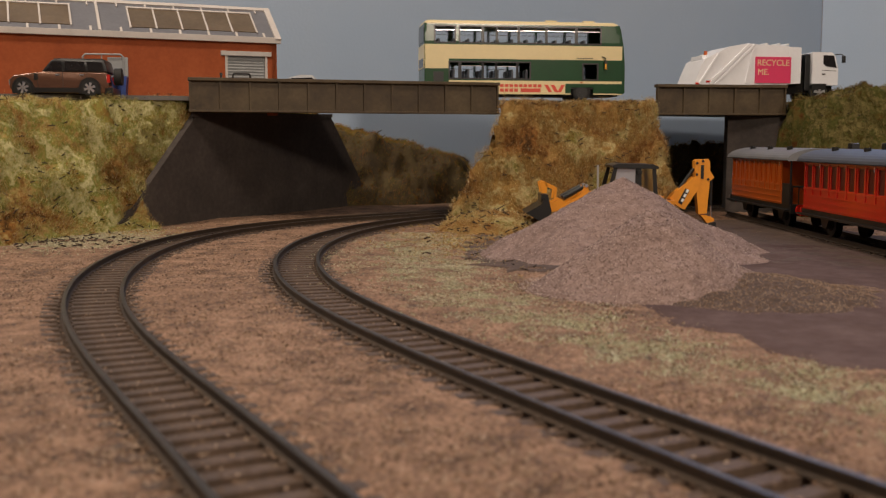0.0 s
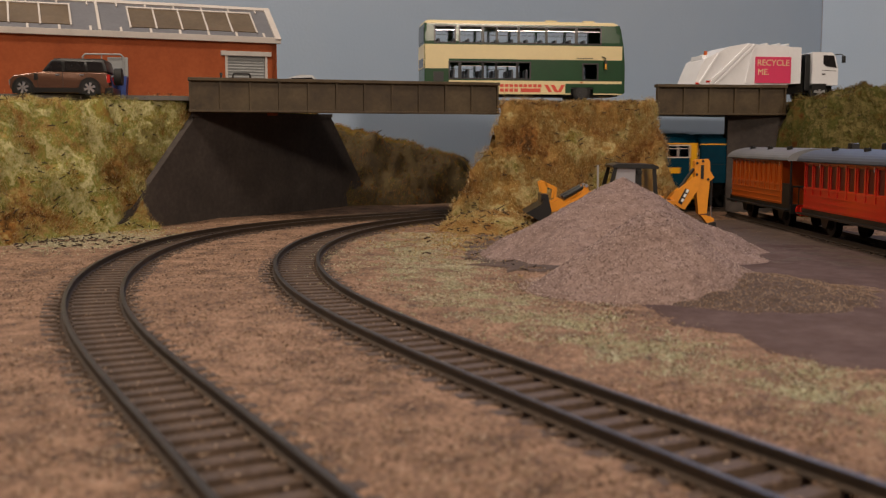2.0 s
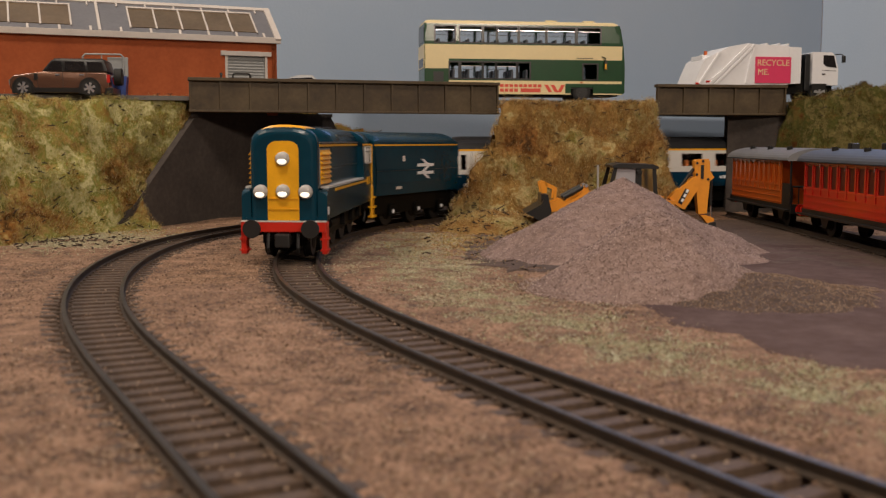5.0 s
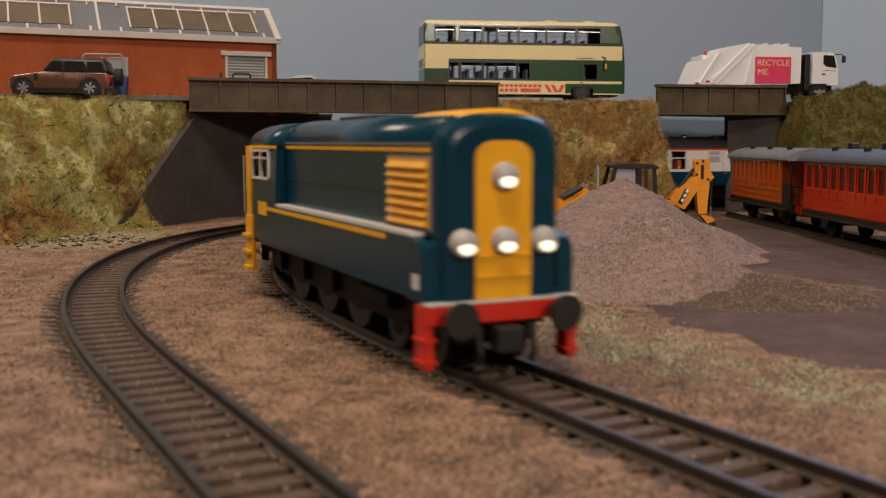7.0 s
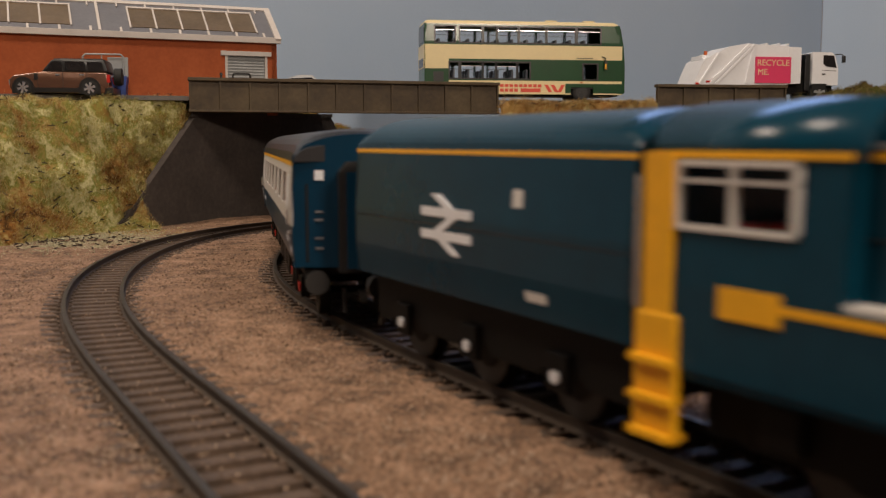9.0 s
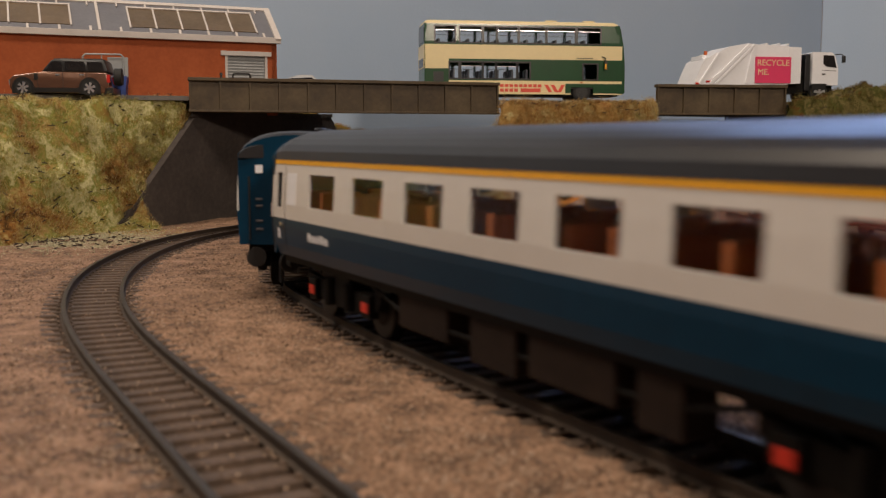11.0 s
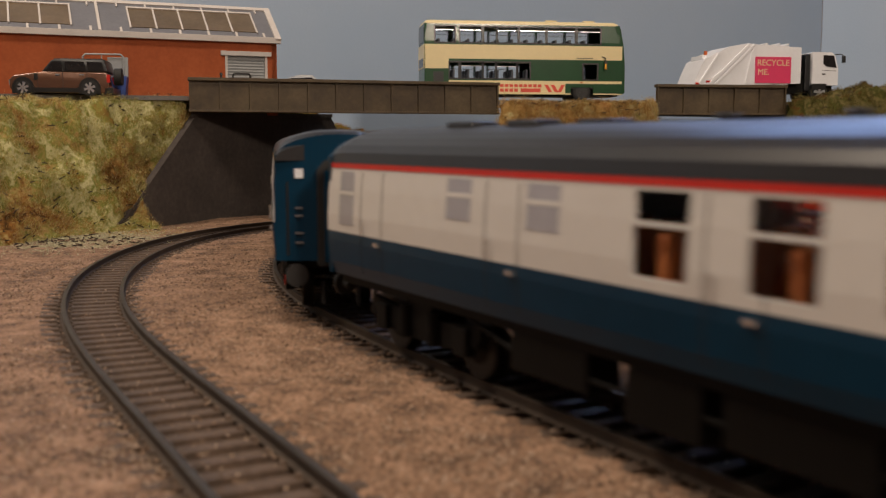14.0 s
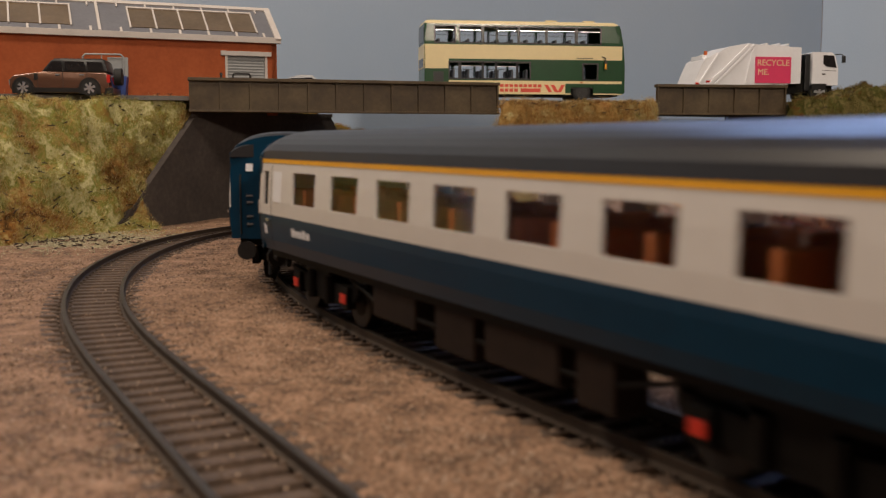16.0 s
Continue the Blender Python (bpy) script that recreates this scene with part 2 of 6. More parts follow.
def spot(line, s):
    """Place on the main line, s millimetres from the fitted start."""
    i = min(max(s + BACK, 0), len(line) - 2)
    j = int(i)
    f = i - j
    a, b = line[j], line[j + 1]
    return a[0] + (b[0] - a[0]) * f, a[1] + (b[1] - a[1]) * f, a[2] + (b[2] - a[2]) * f


GROUND_Z = -2.65


def near_line(line, every=12):
    return np.array([(p[0], p[1]) for p in line[::every]])


LINES = [near_line(LEFT_LINE), near_line(MAIN_LINE), near_line(SIDING_LINE)]


def line_distance(x, y):
    return min(float(np.min((q[:, 0] - x) ** 2 + (q[:, 1] - y) ** 2)) for q in LINES) ** 0.5


def ground_z(x, y):
    """The ground's gentle unevenness."""
    z = GROUND_Z + 1.1 * noise.noise((x * 0.02, y * 0.02, 0)) + 0.5 * noise.noise((x * 0.09, y * 0.09, 3))
    d = line_distance(x, y)
    k = min(max((d - 10) / 14, 0), 1)
    return (GROUND_Z - 2.6 * max(0.0, 1 - max(0.0, d - 7.5) / 5)) * (1 - k) + z * k + 0.25 * noise.noise((x * 0.3, y * 0.3, 5))


def field(bm, xs, ys, height):
    """A sheet of quads over xs times ys."""
    rows = [[bm.verts.new((x, y, height(x, y))) for x in xs] for y in ys]
    for r0, r1 in zip(rows[:-1], rows[1:]):
        for i in range(len(xs) - 1):
            bm.faces.new((r0[i], r0[i + 1], r1[i + 1], r1[i]))
    return bm


def scatter(name, mat, places, size, parent=None, label="", flat=0.7):
    """Loose grains as one mesh: small uneven octahedra."""
    n = len(places)
    P = np.array(places, dtype=float)
    rng = np.random.default_rng(4)
    base = np.array([(1, 0, 0), (-1, 0, 0), (0, 1, 0), (0, -1, 0), (0, 0, 1), (0, 0, -1)], float)
    s = rng.uniform(size[0], size[1], n)[:, None, None]
    V = base[None] * s * rng.uniform(0.55, 1.2, (n, 6, 1))
    V[:, :, 2] *= flat
    a = rng.uniform(0, 6.28, n)
    c, d = np.cos(a)[:, None], np.sin(a)[:, None]
    x, y = V[:, :, 0].copy(), V[:, :, 1].copy()
    tilt = rng.uniform(-0.6, 0.6, n)[:, None]
    V[:, :, 0], V[:, :, 1] = x * c - y * d, x * d + y * c
    V[:, :, 2] += tilt * V[:, :, 0]
    V += P[:, None, :]
    F = np.array([(0, 2, 4), (2, 1, 4), (1, 3, 4), (3, 0, 4), (2, 0, 5), (1, 2, 5), (3, 1, 5), (0, 3, 5)])
    faces = (F[None] + (np.arange(n) * 6)[:, None, None]).reshape(-1, 3)
    mesh = bpy.data.meshes.new(name)
    mesh.from_pydata((V.reshape(-1, 3) * MM).tolist(), [], faces.tolist())
    mesh.materials.append(M[mat])
    ob = new(name, mesh)
    ob.parent = parent
    return ob


def blades(name, mat, roots, length, width, lean=0.9, seed=1, parent=None, down=None):
    """Static grass: thin curved blades as one mesh. roots: (x, y, z, nx, ny)."""
    n = len(roots)
    R = np.array(roots, dtype=float)
    rng = np.random.default_rng(seed)
    a = rng.uniform(0, 6.283, n)
    L = rng.uniform(length[0], length[1], n)
    t = rng.uniform(0.1, lean, n)
    d = np.stack([np.cos(a) * t + R[:, 3], np.sin(a) * t + R[:, 4], np.ones(n) * 0.8], 1)
    d /= np.linalg.norm(d, axis=1)[:, None]
    b = rng.uniform(0, 6.283, n)
    w = np.stack([np.cos(b), np.sin(b), np.zeros(n)], 1) * (width * rng.uniform(0.6, 1.3, n))[:, None]
    p = R[:, :3] - d * 0.4
    q = p + d * (L * 0.55)[:, None]
    e = p + d * L[:, None]
    e[:, 2] -= L * rng.uniform(0.05, 0.4, n)
    V = np.stack([p - w, p + w, q + w * 0.8, q - w * 0.8, e], 1).reshape(-1, 3)
    k = np.arange(n) * 5
    faces = [f for i in k.tolist() for f in ((i, i + 1, i + 2, i + 3), (i + 3, i + 2, i + 4))]
    mesh = bpy.data.meshes.new(name)
    mesh.from_pydata((V * MM).tolist(), [], faces)
    mesh.materials.append(M[mat])
    ob = new(name, mesh)
    ob.parent = parent
    return ob


# ---- the layout's base and room ----
def axis(lo, hi, fine_lo, fine_hi, fine, coarse):
    a = list(np.arange(lo, fine_lo, coarse)) + list(np.arange(fine_lo, fine_hi, fine)) + list(np.arange(fine_hi, hi + coarse, coarse))
    return a


def lay_ground():
    bm = field(bmesh.new(), axis(-1500, 1500, -260, 260, 3.5, 60), axis(-1200, 2000, 90, 700, 3.5, 60), ground_z)
    ob = part("ground", bm, "ground", smooth=True)
    tagged(ob, "brown sandy ballast and earth of the model railway", "ground", kind="structure")
    rng = random.Random(3)
    places = []
    while len(places) < 42000:
        y = 95 + 560 * rng.random() ** 1.3
        w = y * 0.47 + 15
        x = rng.uniform(-w, w)
        if noise.noise((x * 0.03, y * 0.03, 8)) + rng.uniform(-0.5, 0.6) < 0:
            continue
        if line_distance(x, y) < 8 and rng.random() < 0.85:
            continue
        places.append((x, y, GROUND_Z + 0.15 + 1.1 * noise.noise((x * 0.02, y * 0.02, 0)) * min(max((line_distance(x, y) - 10) / 14, 0), 1)))
    g = scatter("ballast_grain", "grain", places, (0.16, 0.5), ob)
    tagged(g, "loose brown ballast grains", kind="stuff")
    return ob


ground = lay_ground()


def room():
    def wall(name, p, q, z0, z1, mat, label, thick=8):
        p, q = Vector((*p, 0)), Vector((*q, 0))
        d = q - p
        a = math.degrees(math.atan2(d.y, d.x))
        ob = part(name, B(0, d.length, 0, thick, z0, z1), mat, at=mm(p.x, p.y, 0, a))
        return tagged(ob, label, "wall", kind="structure")
    wall("backdrop", (-900, 370), (420, 1120), -40, 520, "sky", "pale blue painted backdrop board behind the layout")
    wall("backdrop", (421, 1120), (900, 960), -40, 520, "sky", "pale blue painted backdrop board at the corner")
    wall("wall_east", (2100, 2100), (2100, -1600), -900, 1700, "roomwall", "plain plastered room wall", 60)
    wall("wall_west", (-1700, -1600), (-1700, 2100), -900, 1700, "roomwall", "plain plastered room wall", 60)
    wall("wall_south", (2100, -1600), (-1700, -1600), -900, 1700, "roomwall", "plain plastered room wall", 60)
    wall("wall_north", (-1700, 2100), (2100, 2100), -900, 1700, "roomwall", "plain plastered room wall", 60)
    w = thing("window_1", mm(620, 2096, 1250), "tall daylight window in the room wall", "window", kind="structure")
    for nm, b in (("window_frame", (-540, 540, -30, 0, 400, 440)), ("window_frame", (-540, 540, -30, 0, -440, -400)), ("window_frame", (-540, -500, -30, 0, -400, 400)), ("window_frame", (500, 540, -30, 0, -400, 400)), ("window_sill", (-570, 570, -70, 0, -470, -440))):
        part(nm, B(*b), "roomwall", w)
    c = part("ceiling", B(-1760, 2160, -1660, 2160, 1700, 1760), "roomwall")
    tagged(c, "plain white ceiling", "ceiling", kind="structure")
    f = part("floor", B(-1760, 2160, -1660, 2160, -960, -900), "roomwall")
    tagged(f, "plain room floor", "floor", kind="structure")


room()


# ---- tracks ----
def sweep(line, profile, every=4):
    """A profile (offset, z) carried along a line."""
    bm = bmesh.new()
    rings = []
    for x, y, a in line[::every]:
        rings.append([bm.verts.new((x - math.sin(a) * o, y + math.cos(a) * o, z)) for o, z in profile])
    n = len(profile)
    for r0, r1 in zip(rings[:-1], rings[1:]):
        for i in range(n):
            j = (i + 1) % n
            bm.faces.new((r0[i], r0[j], r1[j], r1[i]))
    bm.faces.new(rings[0])
    bm.faces.new(rings[-1][::-1])
    return bm


def lay_track(name, line, label, lo, hi):
    t = thing(name, mm(0, 0, 0), label, "railway track", "tracks of the layout", "structure")
    for side in (8.25, -8.25):
        prof = [(side + o, z) for o, z in ((-1.0, -2.6), (1.0, -2.6), (0.95, -2.3), (0.35, -2.0), (0.35, -0.85), (0.62, -0.7), (0.62, -0.05), (-0.62, -0.05), (-0.62, -0.7), (-0.35, -0.85), (-0.35, -2.0), (-0.95, -2.3))]
        rail = part("rail", sweep(line, prof), "railside", t, "dark rusty rail")
        part("railhead", sweep(line, [(side + o, z) for o, z in ((-0.6, -0.046), (0.6, -0.046), (0.5, 0.0), (-0.5, 0.0))]), "rail", rail, "worn steel running surface")
    rng = random.Random(7)
    bm = B(-1.75, 1.75, -14.6, 14.6, -5.6, -2.55, bevel=0.18)
    for sy in (-8.25, 8.25):
        for k in (-1, 1):
            box(bm, -0.7, 0.7, sy + k * 1.5 - 0.5, sy + k * 1.5 + 0.5, -2.6, -2.0)
    master = part("sleeper", bm, "sleeper", t)
    mesh = master.data
    bpy.data.objects.remove(master)
    step = 7.0
    i = lo
    count = 0
    while i < min(hi, len(line) - 1):
        x, y, a = line[int(i)]
        s = new("sleeper", mesh)
        s.parent = t
        s.matrix_basis = pose(x * MM, y * MM, rng.uniform(-0.15, 0.05) * MM, 0, 0, math.degrees(a) + rng.uniform(-1.2, 1.2))
        i += step
        count += 1
    return t


lay_track("left_track", LEFT_LINE, "curved model railway track with dark sleepers and rusty rails", 150, 1200)
lay_track("main_track", MAIN_LINE, "curved model railway track the train runs on", 1190, 2400)
lay_track("siding_track", SIDING_LINE, "straight siding track under parked red coaches", 120, 700)


# ---- banks, walls and bridges ----
def half_planes(edges, top):
    """Height over the ground: each edge (x, y, nx, ny, slope) rises inwards; the lowest wins."""
    def h(x, y):
        v = top(x, y) if callable(top) else top
        for e in edges:
            if callable(e):
                v = min(v, max(0.0, e(x, y)))
                continue
            px, py, nx, ny, k = e
            v = min(v, max(0.0, ((x - px) * nx + (y - py) * ny)) * k)
        return v
    return h


def bank(name, edges, top, xs, ys, label, count, seed, length=(2.2, 5.0), rough=1.0, step=3.0, soil="grasssoil", grass="grass", twigs=120, view=None, steep=()):
    h = half_planes(edges, top)

    def surf(x, y):
        """Place and outward normal of the lumpy surface above (x, y)."""
        b = h(x, y)
        gx, gy = (h(x + 3, y) - h(x - 3, y)) / 6, (h(x, y + 3) - h(x, y - 3)) / 6
        g = math.hypot(gx, gy)
        if g > 2.5:
            gx, gy = gx * 2.5 / g, gy * 2.5 / g
        n = Vector((-gx, -gy, 1)).normalized()
        p = Vector((x, y, GROUND_Z - 2 + b))
        if b <= 0:
            return p - Vector((0, 0, 5)), n, b
        v = 4.6 * noise.noise(p * 0.045 + Vector((seed, 0, 0))) + 4.6 * noise.noise(p * 0.10 + Vector((0, seed, 0))) + 3.0 * noise.noise(p * 0.26 + Vector((0, 0, seed)))
        return p + n * (rough * v * min(1.0, b / 10) * (1.15 - 0.75 * n.z)), n, b
    X, Y = np.arange(xs[0], xs[1] + step, step), np.arange(ys[0], ys[1] + step, step)
    bm = bmesh.new()
    rows = [[bm.verts.new(surf(x, y)[0]) for x in X] for y in Y]
    for r0, r1 in zip(rows[:-1], rows[1:]):
        for i in range(len(X) - 1):
            bm.faces.new((r0[i], r0[i + 1], r1[i + 1], r1[i]))
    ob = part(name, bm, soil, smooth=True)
    tagged(ob, label, "embankment", kind="structure")
    rng = random.Random(seed)
    roots, sticks = [], []
    vx, vy = view or (xs, ys)
    tries = 0
    while len(roots) < count and tries < count * 6:
        tries += 1
        x, y = rng.uniform(*vx), rng.uniform(*vy)
        p, n, b = surf(x, y)
        if b <= 0.5 or noise.noise(p * 0.085 + Vector((0, 0, seed))) + 0.5 * noise.noise(p * 0.3) < -0.34:
            continue
        for _ in range(rng.randint(2, 4 + int(5 * (1 - n.z)))):
            q = p + Vector((rng.gauss(0, 1.0), rng.gauss(0, 1.0), 0))
            q.z += (-(q.x - p.x) * n.x - (q.y - p.y) * n.y) / max(n.z, 0.35) * 0.9
            roots.append((q.x, q.y, q.z, n.x * 0.9, n.y * 0.9))
        if len(sticks) < twigs and rng.random() < 0.06:
            sticks.append(p + n * 1.6)
    for (ax, ay), (bx, by), spread, many in steep:
        for _ in range(many):
            k, o = rng.random(), rng.uniform(-spread, spread)
            x, y = ax + (bx - ax) * k - (by - ay) * o / math.hypot(bx - ax, by - ay), ay + (by - ay) * k + (bx - ax) * o / math.hypot(bx - ax, by - ay)
            p, n, b = surf(x, y)
            if b > 0.5:
                roots.append((p.x, p.y, p.z, n.x * 0.9, n.y * 0.9))
    g = blades("grass_tuft", grass, roots, length, 0.1, 1.0, seed, ob)
    tagged(g, "straw, brown and green static grass", kind="stuff")
    if grass in ("grass", "rustgrass"):
        f = blades("straw_fibre", "straw", roots[::8], (length[0] * 1.2, length[1] * 1.6), 0.06, 1.2, seed + 1, ob)
        tagged(f, "pale straw fibres", kind="stuff")
    bm = bmesh.new()
    for p in sticks:
        a, e = rng.uniform(0, 6.28), rng.uniform(-0.5, 0.6)
        L = rng.uniform(1.5, 4.5)
        d = Vector((math.cos(a), math.sin(a) * 0.5, e)) * L
        cyl(bm, p, p + d, 0.36, 5, 0.2)
        if L > 3:
            cyl(bm, p + d * 0.5, p + d * 0.5 + Vector((d.z, d.x * 0.4, L * 0.35)), 0.2, 4, 0.1)
    if sticks:
        tw = part("twig", bm, "twig", ob, "dark broken twigs")
        tagged(tw, kind="stuff")
    return ob


def beside_wall(x, y):
    """The left bank's face: it climbs along the wing wall and spreads towards the viewer."""
    s = (x + 138) * 0.4736 + (y - 630) * 0.881
    d = (x + 139) * -0.88 + (y - 630) * 0.474
    if s > -23:
        return 90.0 if d > 5.4 else 0.0
    foot = float(np.interp(s, (-200, -110, -84, -25), (24, 7, 7, 64)))
    if d > 0:
        if s > -72 and d < 5.4:
            return 0.0
        return foot + max(0.0, d - 5.4 if s > -72 else d) * float(np.interp(s, (-120, -70, -23), (1.4, 2.2, 3.0)))
    return 0.0 if s > -72 else foot + d * 1.1


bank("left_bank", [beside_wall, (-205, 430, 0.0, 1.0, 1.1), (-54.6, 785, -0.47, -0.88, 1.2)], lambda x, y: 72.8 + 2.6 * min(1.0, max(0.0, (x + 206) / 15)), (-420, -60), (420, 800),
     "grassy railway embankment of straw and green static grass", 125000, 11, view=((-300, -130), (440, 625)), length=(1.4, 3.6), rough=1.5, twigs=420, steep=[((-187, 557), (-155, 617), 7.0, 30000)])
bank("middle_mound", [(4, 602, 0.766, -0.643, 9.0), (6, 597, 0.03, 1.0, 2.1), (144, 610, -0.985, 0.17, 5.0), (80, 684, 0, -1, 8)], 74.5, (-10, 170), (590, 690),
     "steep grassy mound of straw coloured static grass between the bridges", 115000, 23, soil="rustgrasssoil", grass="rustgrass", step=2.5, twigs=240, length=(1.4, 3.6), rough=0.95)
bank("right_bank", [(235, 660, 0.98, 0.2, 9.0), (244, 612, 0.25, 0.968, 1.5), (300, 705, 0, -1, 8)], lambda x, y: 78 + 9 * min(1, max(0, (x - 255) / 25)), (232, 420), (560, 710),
     "grassy embankment with low green and rust brown bushes", 60000, 31, length=(1.4, 3.8), rough=1.9, view=((232, 350), (600, 710)), step=3.0, soil="darkgrasssoil", grass="darkgrass")
bank("far_bank", [(-40, 768, -0.45, 0.89, 1.8), (46, 860, -0.98, 0.2, 1.2)], lambda x, y: 66 - 0.27 * (x + 100), (-150, 60), (690, 860),
     "rust brown and dark green scrub bank behind the bridge", 32000, 41, length=(2.0, 5.0), rough=1.8, step=3.0, grass="scrub", soil="scrubsoil")
bank("mound_foot", [lambda x, y: 11 * (1 - ((x - 30) / 36) ** 2 - ((y - 565) / 55) ** 2) + 2 * noise.noise((x * 0.08, y * 0.08, 4))], 20, (-15, 75), (500, 625),
     "rough brown scrub at the foot of the mound", 20000, 53, length=(1.0, 2.6), step=2.5, twigs=110, rough=0.5, soil="rustgrasssoil", grass="rustgrass")
bank("far_bush", [(195, 800, 0.5, 0.87, 1.6), (270, 830, -0.9, -0.4, 1.5), (185, 830, 0.9, 0.4, 1.2)], 52, (180, 290), (780, 890),
     "dull green scrub beyond the small bridge", 9000, 47, length=(2.0, 5.0), rough=1.8, step=3.0, grass="scrub", soil="scrubsoil")


def left_abutment():
    a = math.degrees(math.atan2(147, 79))
    bm = PR([(-104, -6), (-84, 4), (-25, 62.5), (116, 66), (176, -6)], "y", 0, 5)
    t = thing("left_abutment", mm(-138, 630, 0, a), "dark brown painted abutment wall with sloping wing edges", "bridge abutment", kind="structure")
    part("wall_face", bm, "concrete", t)
    part("coping", PR([(-30, 61.2), (118, 63.8), (118, 66.2), (-30, 63.8)], "y", -1.2, 0), "concrete", t)
    return t


left_abutment()


def right_abutment():
    t = thing("right_abutment", mm(0, 0, 0), "dark plain abutment pier under the small bridge", "bridge abutment", kind="structure")
    part("wall_face", PR([(198, 694), (252, 691), (258, 706), (199, 706)], "z", -6, 66), "concrete", t)
    return t


right_abutment()


def girder(name, x0, y0, x1, y1, z0, z1, bays, label):
    L = math.hypot(x1 - x0, y1 - y0)
    a = math.degrees(math.atan2(y1 - y0, x1 - x0))
    t = thing(name, mm(x0, y0, z0, a), label, "bridge girder", "bridge girders")
    H = z1 - z0
    part("web", B(0, L, 1.5, 4.0, 1.0, H - 1.6), "girder", t)
    part("top_flange", B(-0.5, L + 0.5, -1.2, 6.0, H - 2.0, H, bevel=0.3), "girder", t)
    part("bottom_flange", B(-0.5, L + 0.5, -0.8, 6.0, 0, 1.4, bevel=0.3), "girder", t)
    for i in range(bays + 1):
        x = 0.6 + (L - 1.2) * i / bays
        part("stiffener", PR([(x - 0.55, -0.3), (x + 0.55, -0.3), (x + 0.55, 1.5), (x - 0.55, 1.5)], "z", 1.4, H - 2.0), "girder", t)
    rng = random.Random(3)
    rv = bmesh.new()
    for i in range(int(L / 3.2)):
        x = 1.5 + i * 3.2
        for z in (2.2, H - 2.8):
            bmesh.ops.create_cube(rv, size=0.55, matrix=Matrix.Translation((x, 1.4, z)))
    part("rivet_row", rv, "girder", t)
    return t


girder("bridge_girder", -152, 600, 36.5, 656, 64.0, 84.6, 11, "weathered olive brown plate girder of the large bridge")
girder("bridge_girder", 145, 676, 236.5, 690, 64.2, 84.8, 5, "weathered olive brown plate girder of the small bridge")


def deck():
    # Unseen rear run back to the backdrop added to keep the line behind dark.
    d = part("road_deck", PR([(-420, 520), (-200, 590), (-151, 606), (37, 662), (146, 682), (236, 696), (420, 722), (420, 1095), (200, 980), (60, 895), (40, 724), (-100, 712), (-420, 640)], "z", 71.0, 73.6), "road")
    return tagged(d, "grey card road deck across the bridges, unseen rear extended for shade", "road", kind="structure")


deck()


# ---- the train ----
def coach_section(w=17.4, floor=15.5, cant=41.5, tuck=1.2):
    """Half outline of a coach body from the sole to the cantrail (offset, z)."""
    return [(w - tuck, floor), (w - 0.4, floor + 3), (w, floor + 8), (w, floor + 14), (w - 0.35, floor + 20), (w - 0.9, cant)]


def side_x(z, prof):
    return float(np.interp(z, [p[1] for p in prof], [p[0] for p in prof]))


def side_sheet(bm, prof, side, x0, x1, z0, z1, holes=(), proud=0.0, thick=0.7):
    """One body side between heights z0 and z1, with window openings (xa, xb, za, zb) cut through."""
    xs = sorted({x0, x1, *[v for h in holes for v in (h[0], h[1]) if x0 < v < x1]})
    zs = sorted({z0, z1, *[p[1] for p in prof if z0 < p[1] < z1], *[v for h in holes for v in (h[2], h[3]) if z0 < v < z1]})
    cells = set()
    for i in range(len(xs) - 1):
        for j in range(len(zs) - 1):
            cx, cz = (xs[i] + xs[i + 1]) / 2, (zs[j] + zs[j + 1]) / 2
            if not any(h[0] < cx < h[1] and h[2] < cz < h[3] for h in holes):
                cells.add((i, j))
    vs = {}

    def v(i, j, inner):
        k = (i, j, inner)
        if k not in vs:
            vs[k] = bm.verts.new((xs[i], side * (side_x(zs[j], prof) + proud - (thick if inner else 0)), zs[j]))
        return vs[k]
    for i, j in cells:
        bm.faces.new((v(i, j, 0), v(i + 1, j, 0), v(i + 1, j + 1, 0), v(i, j + 1, 0)))
        bm.faces.new((v(i, j, 1), v(i, j + 1, 1), v(i + 1, j + 1, 1), v(i + 1, j, 1)))
        for di, dj, e0, e1 in ((-1, 0, (0, 0), (0, 1)), (1, 0, (1, 0), (1, 1)), (0, -1, (0, 0), (1, 0)), (0, 1, (0, 1), (1, 1))):
            if (i + di, j + dj) not in cells:
                a, b = (i + e0[0], j + e0[1]), (i + e1[0], j + e1[1])
                bm.faces.new((v(*a, 0), v(*b, 0), v(*b, 1), v(*a, 1)))
    return bm


def roof_shell(bm, w, cant, top, x0, x1, n=14, end=0.0, power=2.4, thick=0.8):
    """A rounded roof along x, its ends drawn down over a length end."""
    stations = [x0, x1] if not end else [x0, x0 + end * 0.25, x0 + end * 0.6, x0 + end, x1 - end, x1 - end * 0.6, x1 - end * 0.25, x1]
    rings = []
    for i, x in enumerate(stations):
        k = 1.0
        if end:
            d = min(x - x0, x1 - x) / end
            k = 1 - 0.45 * max(0.0, 1 - d) ** 2
        ring = []
        for j in range(n + 1):
            a = math.pi * j / n
            c, s = math.cos(a), math.sin(a)
            ring.append(bm.verts.new((x, w * math.copysign(abs(c) ** (2 / power), c), cant + (top - cant) * k * abs(s) ** (2 / power))))
        rings.append(ring)
    for r0, r1 in zip(rings[:-1], rings[1:]):
        for j in range(n):
            bm.faces.new((r0[j], r0[j + 1], r1[j + 1], r1[j]))
        bm.faces.new((r0[n], r0[0], r1[0], r1[n]))
    bm.faces.new(rings[0])
    bm.faces.new(rings[-1][::-1])
    return bm


